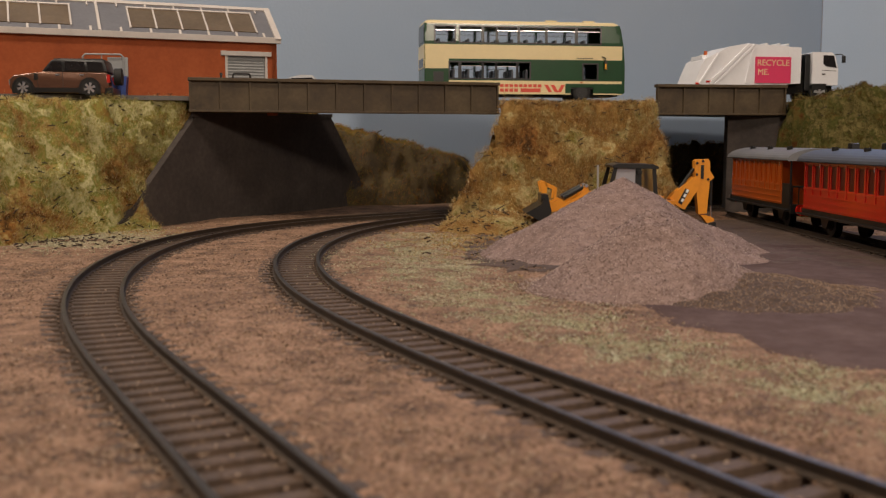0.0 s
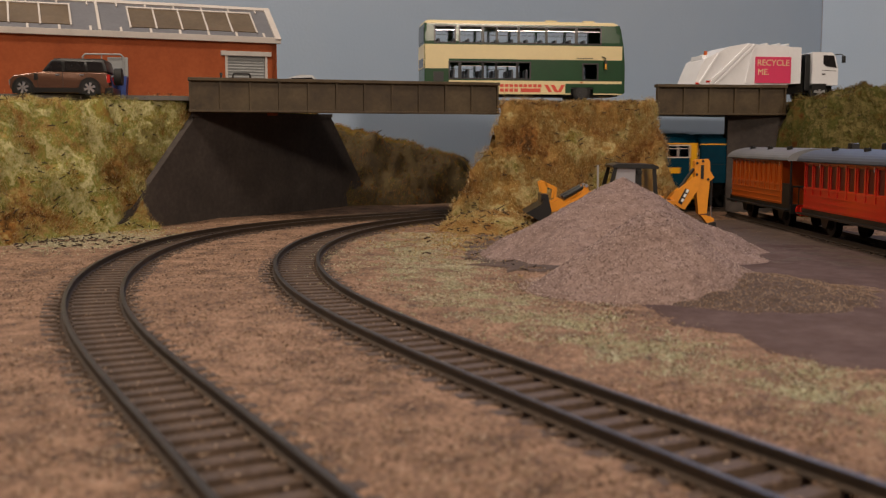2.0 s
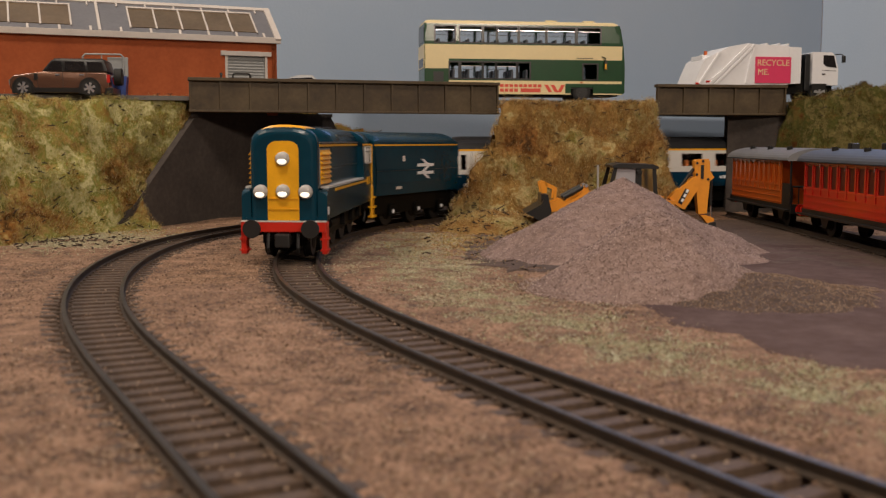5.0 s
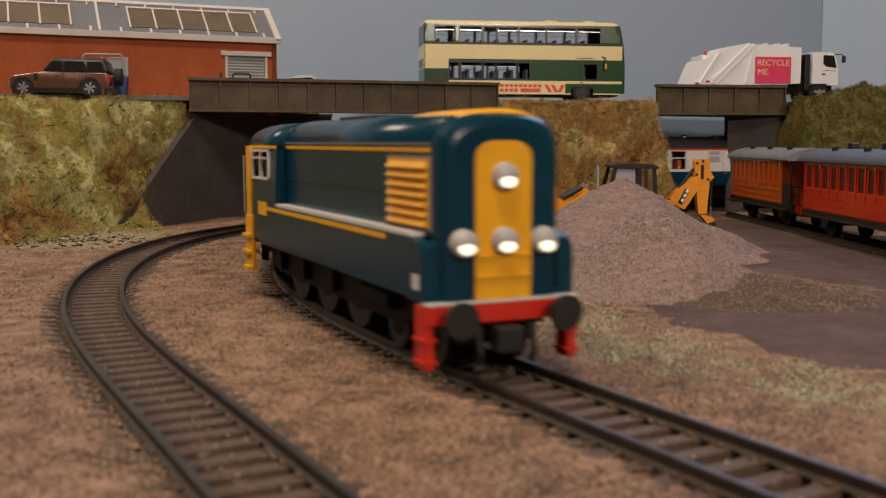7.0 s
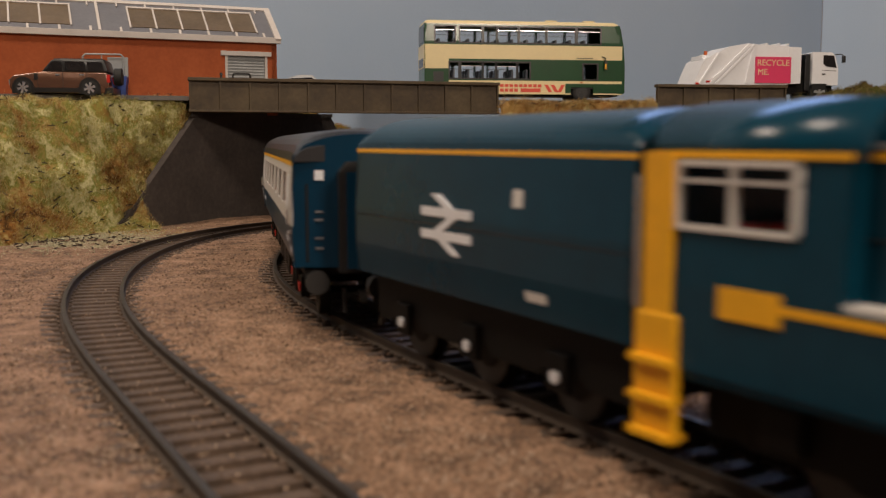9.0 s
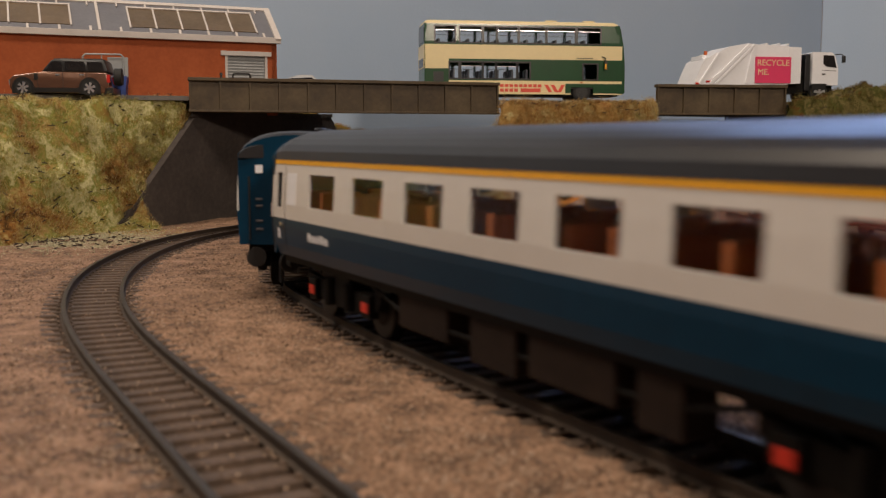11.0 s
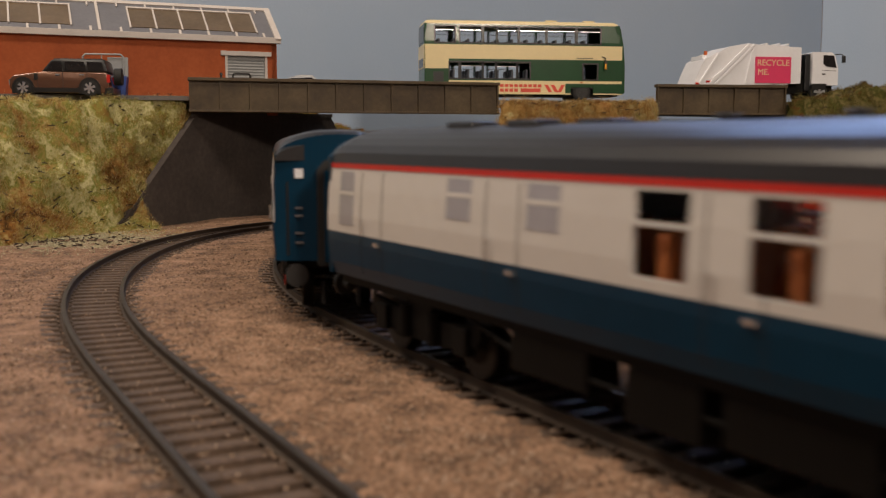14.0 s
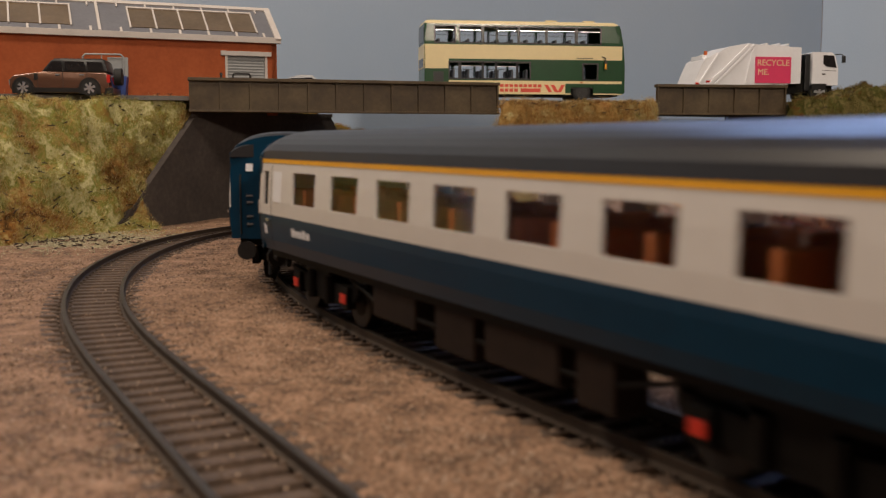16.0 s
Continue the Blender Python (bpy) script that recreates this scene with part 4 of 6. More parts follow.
def tender():
    L = 97.0
    h = L / 2
    t = thing("tender", mm(0, 0, 0), "dark blue locomotive tender with white double arrow emblem", "tender")
    prof = [(16.4, 17.4), (17.1, 24), (17.1, 32), (16.3, 44.8)]
    for s in (-1, 1):
        part("side_panel", side_sheet(bmesh.new(), prof, s, -h, h, 17.4, 44.8), "blue", t, "plain dark blue side")
        part("side_stripe", side_sheet(bmesh.new(), prof, s, -h, h, 44.0, 44.8, (), 0.1, 0.3), "yellow", t, "thin yellow line")
        part("panel_line", side_sheet(bmesh.new(), prof, s, -h + 1, h - 1, 30.4, 30.6, (), 0.06, 0.2), "black", t)
        arrow = bmesh.new()
        c, w = -6.2, 9.6
        for z in (33.0, 28.6):
            prism(arrow, [(c - w, z - 0.85), (c + w, z - 0.85), (c + w, z + 0.85), (c - w, z + 0.85)], "y", s * 16.6, s * 17.3)
        for pts in ([(-5.4, 36.4), (-2.4, 36.4), (4.0, 33.4), (0.6, 33.4)], [(2.4, 32.8), (5.8, 32.8), (-2.4, 28.8), (-5.8, 28.8)], [(-4.0, 28.2), (-0.6, 28.2), (5.4, 25.2), (2.4, 25.2)]):
            prism(arrow, [(c - s * p[0], p[1]) for p in pts], "y", s * 16.6, s * 17.31)
        part("emblem", arrow, "white", t, "white double arrow emblem")
        pl = bmesh.new()
        side_sheet(pl, prof, s, 17, 19.8, 35.4, 38.4, (), 0.12, 0.3)
        side_sheet(pl, prof, s, 21, 27, 20.2, 21.8, (), 0.12, 0.3)
        part("data_plate", pl, "grey", t, "small pale data plates")
        for x in (-31, -3, 26):
            part("axle_cover", C((x, s * 14.1, 8.0), (x, s * 14.6, 8.0), 1.1, 12), "white", t, "white axle end cover")
            part("axlebox", B(x - 3, x + 3, s * 12.8, s * 14.1, 5.4, 12, bevel=0.4), "under", t)
        part("frame_side", PR([(-h + 4, 7), (-38, 7), (-34, 10), (-28, 10), (-24, 7), (-10, 7), (-6, 10), (0, 10), (4, 7), (19, 7), (23, 10), (29, 10), (33, 7), (h - 4, 7), (h - 2, 17.4), (-h + 2, 17.4)], "y", s * 11.6, s * 12.9), "under", t, "black tender frame")
    part("roof", roof_shell(bmesh.new(), 16.3, 44.8, 51.6, -h, h, n=22, end=6.0, power=2.4), "blue", t, "rounded dark blue roof")
    for e in (-1, 1):
        pts = [(y, z) for y, z in prof] + [(16 * math.cos(a), 44.8 + 3.6 * math.sin(a)) for a in np.linspace(0.15, math.pi - 0.15, 9)] + [(-y, z) for y, z in prof[::-1]]
        en = part("end_wall", PR(pts, "x", e * h, e * (h - 1)), "blue", t, "dark blue tender end")
        part("gangway", PR([(-6, 16), (6, 16), (6, 40), (-6, 40)], "x", e * h, e * (h + 2.5)), "grey" if e < 0 else "black", en)
        pb = bmesh.new()
        for s in (-1, 1):
            box(pb, e * h, e * (h + 0.25), s * 11 - 1.3, s * 11 + 1.3, 37.5, 40.8)
            box(pb, e * h, e * (h + 0.25), s * 11 - 1.0, s * 11 + 1.0, 26, 28)
        part("end_plate", pb, "white", en, "small white plate")
        bb = bmesh.new()
        for s in (-1, 1):
            cyl(bb, (e * h, s * 11.4, 13), (e * (h + 1.6), s * 11.4, 13), 2.6, 14)
            cyl(bb, (e * (h - 1), s * 10, 12), (e * (h + 1.5), s * 10, 4), 0.7, 6)
        part("buffer", bb, "black", en, "black buffers and pipes")
    part("frame", B(-h + 3, h - 3, -10, 10, 8, 17.6), "under", t)
    for x in (-31, -3, 26):
        wheelset(t, x, 7.4)
    return t


loco = locomotive()
tend = tender()
c1 = coach("first_class_coach", "blue and grey first class coach with yellow cantrail stripe", "yellow", OPEN_WINDOWS, (113.6, -113.6), FIRST_BARS, [], frosted=FROSTED)
c2 = coach("buffet_coach", "blue and grey buffet coach with red cantrail stripe and roof ventilators", "red", BUFFET_WINDOWS, (-95, -43.5, 10.0), BUFFET_BARS,
           [(-86 + 11 * i, (-1) ** i * 4.0, "box") for i in range(5)] + [(-14 + 24 * i, 5.5, "dome") for i in range(5)], catering=True, frosted=KITCHEN_PANES)
c3 = copy_thing(c1, mm(0, 0, 0))
c4 = copy_thing(c1, mm(0, 0, 0))


# ---- the brick building on the bank ----
def building():
    a = math.degrees(math.atan2(68, 157))
    t = thing("brick_building", mm(-110.8, 668, 73.6, a), "orange red brick workshop with grey glazed roof and white trim", "building")
    L, D, H, R, back = 250.0, 60.0, 40.0, 61.0, 30.0
    wall = bmesh.new()
    x0, x1, z1 = -33.5, -6.5, 29.0
    box(wall, -L, x0, 0, 3, -10, H)
    box(wall, x1, 0, 0, 3, -10, H)
    box(wall, x0, x1, 0, 3, z1, H)
    part("front_wall", wall, "brick", t)
    gable = PR([(0, -10), (D, -10), (D, H), (back, R - 1.5), (0, H)], "x", -3.0, 0.4)
    part("gable_wall", gable, "brick", t)
    part("back_wall", B(-L, -3, D - 3, D, -10, H), "brick", t)
    part("gable_wall", PR([(3, -10), (D - 3, -10), (D - 3, H), (back, R - 1.5), (3, H)], "x", -L, -L + 3), "brick", t)
    n = Vector((0, -(R - H), back)).normalized()
    e = Vector((0, back, R - H))

    def on_roof(u, v, lift):
        p = e * v + n * lift
        return (u, p.y, p.z + H)

    def slab(bm, u0, u1, v0, v1, l0, l1):
        vs = [bm.verts.new(on_roof(u, v, l)) for l in (l0, l1) for u, v in ((u0, v0), (u1, v0), (u1, v1), (u0, v1))]
        for f in ((0, 1, 2, 3), (7, 6, 5, 4), (0, 4, 5, 1), (1, 5, 6, 2), (2, 6, 7, 3), (3, 7, 4, 0)):
            bm.faces.new([vs[i] for i in f])
        return bm
    roof = part("roof", slab(bmesh.new(), -L, 1.5, -0.08, 1.02, 0, 1.4), "roofgrey", t, "grey sheet roof slope")
    part("rear_roof", PR([(back, R + 0.6), (back, R + 2), (D + 3, H - 2), (D + 3, H - 3.4)], "x", -L, 1.5), "roofgrey", t)
    part("eaves_trim", B(-L, 2.6, -3.6, -0.2, H - 3.0, H + 0.8, bevel=0.2), "trim", t, "white eaves board")
    part("ridge_trim", slab(bmesh.new(), -L, 2.6, 0.96, 1.06, 1.4, 2.2), "trim", t, "white ridge strip")
    part("verge_trim", slab(bmesh.new(), -1.2, 2.6, -0.1, 1.04, 1.4, 2.6), "trim", t, "white verge board")
    for u0, u1, k in ((-92.0, -12.0, 5), (-180.0, -127.0, 3)):
        sk = part("skylight", slab(bmesh.new(), u0, u1, 0.14, 0.80, 1.4, 1.9), "amber", roof, "dusty amber glazed rooflight")
    for u0, u1, k in ((-92.0, -12.0, 5), (-180.0, -127.0, 3)):
        for i in range(k + 1):
            u = u0 + (u1 - u0) * i / k
            part("glazing_bar", slab(bmesh.new(), u - 0.55, u + 0.55, 0.10, 0.84, 1.9, 2.5), "trim", roof, "white glazing bar")
        part("glazing_bar", slab(bmesh.new(), u0 - 0.5, u1 + 0.5, 0.79, 0.83, 1.9, 2.6), "trim", roof)
    for i in range(14):
        u = -8 - i * 18.0
        part("seam", slab(bmesh.new(), u - 0.7, u + 0.7, -0.06, 0.10, 1.4, 2.3), "trim", roof)
        part("seam", slab(bmesh.new(), u - 0.5, u + 0.5, 0.84, 0.98, 1.4, 2.2), "trim", roof)
    part("seam", slab(bmesh.new(), -111.5, -109.8, -0.02, 0.97, 1.4, 2.4), "trim", roof)
    door = part("roller_shutter", B(x0 + 1.2, x1 - 1.2, 1.4, 2.4, -2, z1 - 1), "shutter", t, "grey roller shutter door")
    for i in range(15):
        z = 0.5 + i * 1.9
        part("slat", PR([(1.4, z), (0.9, z + 0.9), (1.4, z + 1.7)], "x", x0 + 1.2, x1 - 1.2), "shutter", door)
    part("door_frame", B(x0 - 0.4, x0 + 1.2, -0.6, 2.8, -2, z1 - 0.6), "trim", t)
    part("door_frame", B(x1 - 1.2, x1 + 0.4, -0.6, 2.8, -2, z1 - 0.6), "trim", t)
    part("lintel", B(x0 - 3.2, x1 + 3.0, -1.6, 2.8, z1 - 0.6, z1 + 2.4, bevel=0.2), "trim", t, "white door lintel")
    return t


building()


# ---- road vehicles ----
def road_wheel(parent, x, y, r, w, rim="chrome", spokes=5, label="black tyre on a pale rim"):
    """A tyre with its rim facing the side of y."""
    s = 1 if y > 0 else -1
    tb = bmesh.new()
    cyl(tb, (x, y - s * w, r), (x, y, r), r, 26)
    es = [e for e in tb.edges if abs((e.verts[0].co - e.verts[1].co).y) < 1e-5]
    bmesh.ops.bevel(tb, geom=es, offset=r * 0.12, segments=2, affect="EDGES")
    tyre = part("wheel", tb, "tyre", parent, label)
    rb = C((x, y - s * 0.2, r), (x, y + s * 0.05, r), r * 0.66, 22)
    part("hub", rb, "plastic", tyre)
    sp = C((x, y, r), (x, y + s * 0.35, r), r * 0.2, 12)
    for i in range(spokes):
        a = 2 * math.pi * i / spokes + 0.3
        d, q = Vector((math.cos(a), 0, math.sin(a))), Vector((-math.sin(a), 0, math.cos(a)))
        c = Vector((x, y, r))
        p = [c + d * (r * k) + q * (r * m) for k, m in ((0.12, -0.10), (0.64, -0.17), (0.64, 0.17), (0.12, 0.10))]
        prism(sp, [(v.x, v.z) for v in p], "y", y, y + s * 0.3)
    part("rim", sp, rim, tyre)
    return tyre


def bus():
    t = thing("double_decker_bus", mm(3, 697, 74.0, 8.5) @ mm(52, 0, 0), "green and cream double deck bus standing on the bridge road", "bus")
    h, w = 69.5, 16.0
    prof = [(w, 4.6), (w, 40), (w - 0.9, 53.2)]
    up = [(-62.5, -49.5), (-45.5, -31), (-29, -21), (-19.5, -6), (-4.2, 13.5), (15.2, 34.5), (36.6, 52.5)]
    lo = [(-52.6, -47), (-44.8, -30.8), (-29.2, -21.4), (-20, -6.8), (-5.2, 2.6)]
    for s in (-1, 1):
        up_h = [(a, b, 39.4, 49.8) for a, b in up]
        lo_h = [(a, b, 15.4, 25.8) for a, b in lo] + [(41.0, 50.5, 15.2, 25.2)]
        part("skirt", side_sheet(bmesh.new(), prof, s, -h, h - 1, 4.6, 12.0, [(32, 48, 0, 9.6), (-42, -26, 0, 9.6)]), "green", t, "dark green skirt panels")
        part("waist_band", side_sheet(bmesh.new(), prof, s, -h + 16, h - 1, 12.0, 13.8), "cream", t, "cream waist band")
        part("rear_quarter", side_sheet(bmesh.new(), prof, s, -h, -h + 16, 12.0, 21.6), "green", t)
        part("rear_quarter", side_sheet(bmesh.new(), prof, s, -h, -h + 16, 21.6, 28.2), "cream", t)
        part("lower_side", side_sheet(bmesh.new(), prof, s, -h + 16, h - 1, 13.8, 28.2, lo_h), "green", t, "dark green lower side")
        part("middle_band", side_sheet(bmesh.new(), prof, s, -h, h - 1, 28.2, 37.8), "cream", t, "broad cream band")
        part("upper_side", side_sheet(bmesh.new(), prof, s, -h, h - 3, 37.8, 51.6, up_h), "green", t, "dark green upper side")
        for a, b, z0, z1 in up_h + lo_h:
            fr = side_sheet(bmesh.new(), prof, s, a - 1.1, b + 1.1, z0 - 0.9, z1 + 0.9, [(a, b, z0, z1)], 0.12, 0.5)
            f = part("window_frame", fr, "plastic", t, "black rubber window surround")
            p = part("pane", side_sheet(bmesh.new(), prof, s, a, b, z0, z1, (), -0.3, 0.15), "glass", f)
            p.visible_shadow = False
            if b - a > 11:
                part("vent_bar", side_sheet(bmesh.new(), prof, s, a, b, z1 - 2.6, z1 - 2.2, (), 0.05, 0.4), "chrome", f)
        part("skirt_line", side_sheet(bmesh.new(), prof, s, -h, h - 1, 4.6, 5.4, [(32, 48, 0, 9.6), (-42, -26, 0, 9.6)], 0.1, 0.4), "cream", t)
        sign = side_sheet(bmesh.new(), prof, s, -28, 28, 5.4, 12.0, [(-40, -26, 0, 9.8)], 0.08, 0.3)
        sg = part("advert_panel", sign, "cream", t, "cream panel with plain red lettering bars")
        wd = bmesh.new()
        for i in range(9):
            side_sheet(wd, prof, s, -18 + i * 3.3, -15.4 + i * 3.3, 9.4, 11.4, (), 0.16, 0.2)
        for i in range(4):
            side_sheet(wd, prof, s, -18 + i * 3.3, -15.4 + i * 3.3, 6.2, 8.4, (), 0.16, 0.2)
        side_sheet(wd, prof, s, -3.5, 10.5, 6.0, 8.6, (), 0.16, 0.2)
        for k in (0, 4.4, 8.8):
            prism(wd, [(13 + k, 11.2), (15.6 + k, 11.2), (18.8 + k, 6.2), (16.2 + k, 6.2)] if k < 8 else [(19 + k, 11.2), (16.4 + k, 11.2), (13.6 + k, 6.2), (16.2 + k, 6.2)], "y", s * (w + 0.02), s * (w + 0.2))
        part("lettering_bar", wd, "signred", sg, "plain red lettering bars and chevrons")
        mk = bmesh.new()
        for i in range(6):
            side_sheet(mk, prof, s, 36 + i * 2.0, 37.5 + i * 2.0, 29.0, 29.7, (), 0.1, 0.2)
        part("lettering_bar", mk, "plastic", t)
        part("grille", side_sheet(bmesh.new(), prof, s, -64, -57, 13, 19.5, (), 0.08, 0.3), "plastic", t)
        for x in (40, -34):
            road_wheel(t, x, s * 15.4, 6.4, 4.0, "plastic")
        mr = tube(bmesh.new(), [(54, s * 16.2, 30.5), (56, s * 18.0, 29.5), (56, s * 18.0, 26)], 0.35)
        box(mr, 55.2, 57, s * 17.4, s * 18.6, 22.4, 27.4)
        m = part("mirror", mr, "plastic", t, "black wing mirror")
        part("mirror_edge", B(55.4, 56.6, s * 18.6, s * 18.8, 22.0, 25.6), "yellow", m)
        part("marker_lamp", side_sheet(bmesh.new(), prof, s, 38.6, 40.2, 12.4, 13.4, (), 0.2, 0.3), "orange", t)
    part("roof", roof_shell(bmesh.new(), 15.2, 51.6, 54.8, -h, h - 4, n=16, power=3.2, end=3.0), "cream", t, "cream roof")
    for x in (20, 50 - 3):
        part("roof_hatch", B(x - 4, x + 4, -7, 7, 54.2, 55.9, bevel=0.5), "cream", t)
    front = PR([(h - 1, 4.6), (h + 1.2, 6), (h + 1.2, 24), (h, 38), (h - 3, 51.8), (h - 6, 51.8), (h - 4, 38), (h - 4, 4.6)], "y", -15.6, 15.6)
    part("front_panel", front, "green", t, "dark green raked front")
    part("front_window", PR([(h + 1.3, 14), (h + 0.4, 28), (h - 0.2, 28), (h + 0.6, 14)], "y", -15.0, 15.0), "darkglass", t)
    part("front_window", PR([(h + 0.2, 39), (h - 2.0, 50), (h - 2.6, 50), (h - 0.6, 39)], "y", -14.6, 14.6), "darkglass", t)
    rear = part("rear_panel", B(-h - 0.5, -h + 1, -15.6, 15.6, 4.6, 51.8, bevel=0.4), "green", t, "green and cream rear")
    part("rear_band", B(-h - 0.8, -h - 0.5, -15.4, 15.4, 22, 37.8), "cream", rear)
    part("rear_window", B(-h - 0.8, -h - 0.5, -13.5, 13.5, 39.5, 49), "darkglass", rear)
    part("rear_window", B(-h - 1.0, -h - 0.8, -11, 11, 22.8, 28.6), "darkglass", rear)
    part("upper_deck", B(-h + 1, h - 6, -15, 15, 29, 30), "plastic", t)
    part("lower_deck", B(-h + 1, h - 4, -15, 15, 8.6, 9.6), "plastic", t)
    for i in range(11):
        x = -60 + i * 10.2
        for z in (30.0, 9.6):
            if z < 10 and x > 4:
                continue
            sb = bmesh.new()
            for s in (-1, 1):
                box(sb, x - 0.9, x + 0.9, s * 4.0, s * 13.5, z, z + 12.0, 0.8)
                box(sb, x, x + 4.4, s * 4.0, s * 13.5, z + 2.5, z + 5.0, 0.5)
            part("seat", sb, "roofblue", t, "grey moulded bus seat")
    part("chassis", B(-h + 2, h - 3, -13, 13, 3.6, 8.7), "under", t)
    return t


bus()


def lorry():
    t = thing("refuse_lorry", mm(219.2, 707, 73.4, 9.0), "white refuse lorry with pink recycling panel", "lorry")
    k = 0.402 / 3

    def P(cx, cy):
        return ((cx / 3 + 1190 - 1348) * 0.394, 46.4 - (60 + cy / 3 - 250.5) * 0.393 - 74.0)
    w = 15.6
    outline = [P(*p) for p in ((82, 277), (106, 215), (136, 147), (198, 110), (280, 74), (375, 57), (435, 62), (605, 67), (605, 270), (295, 272))]
    body = part("hopper_body", PR(outline, "y", -w, w), "white", t, "white ribbed refuse body")
    part("body_front", PR([P(606, 72), P(675, 74), P(675, 262), P(606, 266)], "y", -w - 0.4, w + 0.4), "white", t)
    for s in (-1, 1):
        for a, b, q in (((112, 268), (222, 102), 10), ((170, 268), (385, 62), 12), ((200, 270), (415, 62), 9), ((370, 262), (410, 64), 10)):
            (ax, az), (bx, bz) = P(*a), P(*b)
            d = Vector((bx - ax, 0, bz - az)).normalized()
            nn = Vector((-d.z, 0, d.x)) * q * k * 0.5
            part("rib", PR([(ax + nn.x, az + nn.z), (bx + nn.x, bz + nn.z), (bx - nn.x, bz - nn.z), (ax - nn.x, az - nn.z)], "y", s * w, s * (w + 0.9)), "white", body, "raised white rib")
        for cx in (480, 550, 600):
            (ax, az) = P(cx, 60)
            part("roof_rib", B(ax - 0.8, ax + 0.8, s * w * 0.2, s * w, az - 0.6, az + 0.7, bevel=0.2), "white", body)
        ramp = PR([P(180, 240), P(225, 205), P(232, 215), P(190, 255)], "y", s * w, s * (w + 1.2))
        part("hydraulic_arm", ramp, "white", body)
        (px0, pz0), (px1, pz1) = P(418, 262), P(617, 126)
        panel = part("advert_panel", B(px0, px1, s * (w + 0.4), s * (w + 0.9), pz0, pz1), "pink", body, "pink recycling panel with white words")
        for text, cx, cy in (("RECYCLE", 517, 158), ("ME.", 463, 206)):
            (lx, lz) = P(cx, cy)
            m = mm(lx, s * (w + 0.95), lz, 0 if s < 0 else 180, 90)
            letters("lettering", text, 5.8, panel, m, "cream", "pale block letters")
        lp = part("rear_lamp", PR([P(92, 262), P(114, 262), P(114, 272), P(92, 272)], "y", s * w, s * (w + 0.3)), "coachred", body)
        part("rear_lamp", PR([P(150, 252), P(175, 252), P(175, 262), P(150, 262)], "y", s * w, s * (w + 0.3)), "coachred", body)
    part("beacon", C((*[P(195, 100)[0]], 0, P(195, 112)[1]), (*[P(195, 100)[0]], 0, P(195, 90)[1]), 1.2, 12), "orange", t, "orange beacon")
    part("hydraulic_box", B(P(145, 130)[0], P(185, 130)[0], -10, 10, P(108, 140)[1], P(108, 118)[1], bevel=0.4), "white", t)
    cab = PR([P(*p) for p in ((745, 100), (752, 96), (855, 97), (872, 112), (893, 185), (893, 270), (745, 270))], "y", -14.8, 14.8)
    cb = part("cab", cab, "white", t, "white lorry cab")
    part("windscreen", PR([P(*p) for p in ((874, 112), (896, 180), (892, 180), (870, 112))], "y", -13.6, 13.6), "darkglass", cb)
    for s in (-1, 1):
        part("side_window", PR([P(*p) for p in ((806, 112), (866, 114), (882, 178), (826, 172), (806, 158))], "y", s * 14.8, s * 15.0), "darkglass", cb, "dark cab side window")
        part("window_strip", PR([P(*p) for p in ((800, 190), (880, 192), (880, 195), (800, 193))], "y", s * 14.8, s * 14.95), "roofpale", cb)
        part("door_handle", PR([P(*p) for p in ((800, 208), (818, 208), (818, 214), (800, 214))], "y", s * 14.8, s * 15.2), "plastic", cb)
        mr = tube(bmesh.new(), [(P(868, 108)[0], s * 15, P(868, 108)[1]), (P(900, 108)[0], s * 17, P(900, 108)[1]), (P(912, 120)[0], s * 17.4, P(912, 120)[1])], 0.35)
        box(mr, P(902, 0)[0], P(918, 0)[0], s * 16.4, s * 18.4, P(0, 152)[1], P(0, 116)[1], 0.3)
        part("mirror", mr, "plastic", cb, "black wing mirror")
        part("wheel_arch", PR([P(*p) for p in ((745, 262), (830, 262), (820, 285), (745, 300))], "y", s * 12, s * 15.0), "plastic", cb)
        for cx in (790, 420, 300):
            road_wheel(t, P(cx, 0)[0], s * 14.6, 6.6, 5.0, "silver")
    part("exhaust_stack", B(P(715, 0)[0], P(745, 0)[0], -12, 12, 8, P(0, 105)[1], bevel=0.6), "plastic", t, "black air intake stack")
    part("cab_gap_frame", B(P(677, 0)[0], P(716, 0)[0], -9, 9, 8, P(0, 200)[1]), "under", t)
    part("rear_window", B(P(680, 0)[0], P(708, 0)[0], -8, 8, P(0, 165)[1], P(0, 120)[1]), "darkglass", t)
    part("chassis", B(P(120, 0)[0], P(880, 0)[0], -10, 10, 6.5, 14), "under", t, "black chassis")
    return t


lorry()


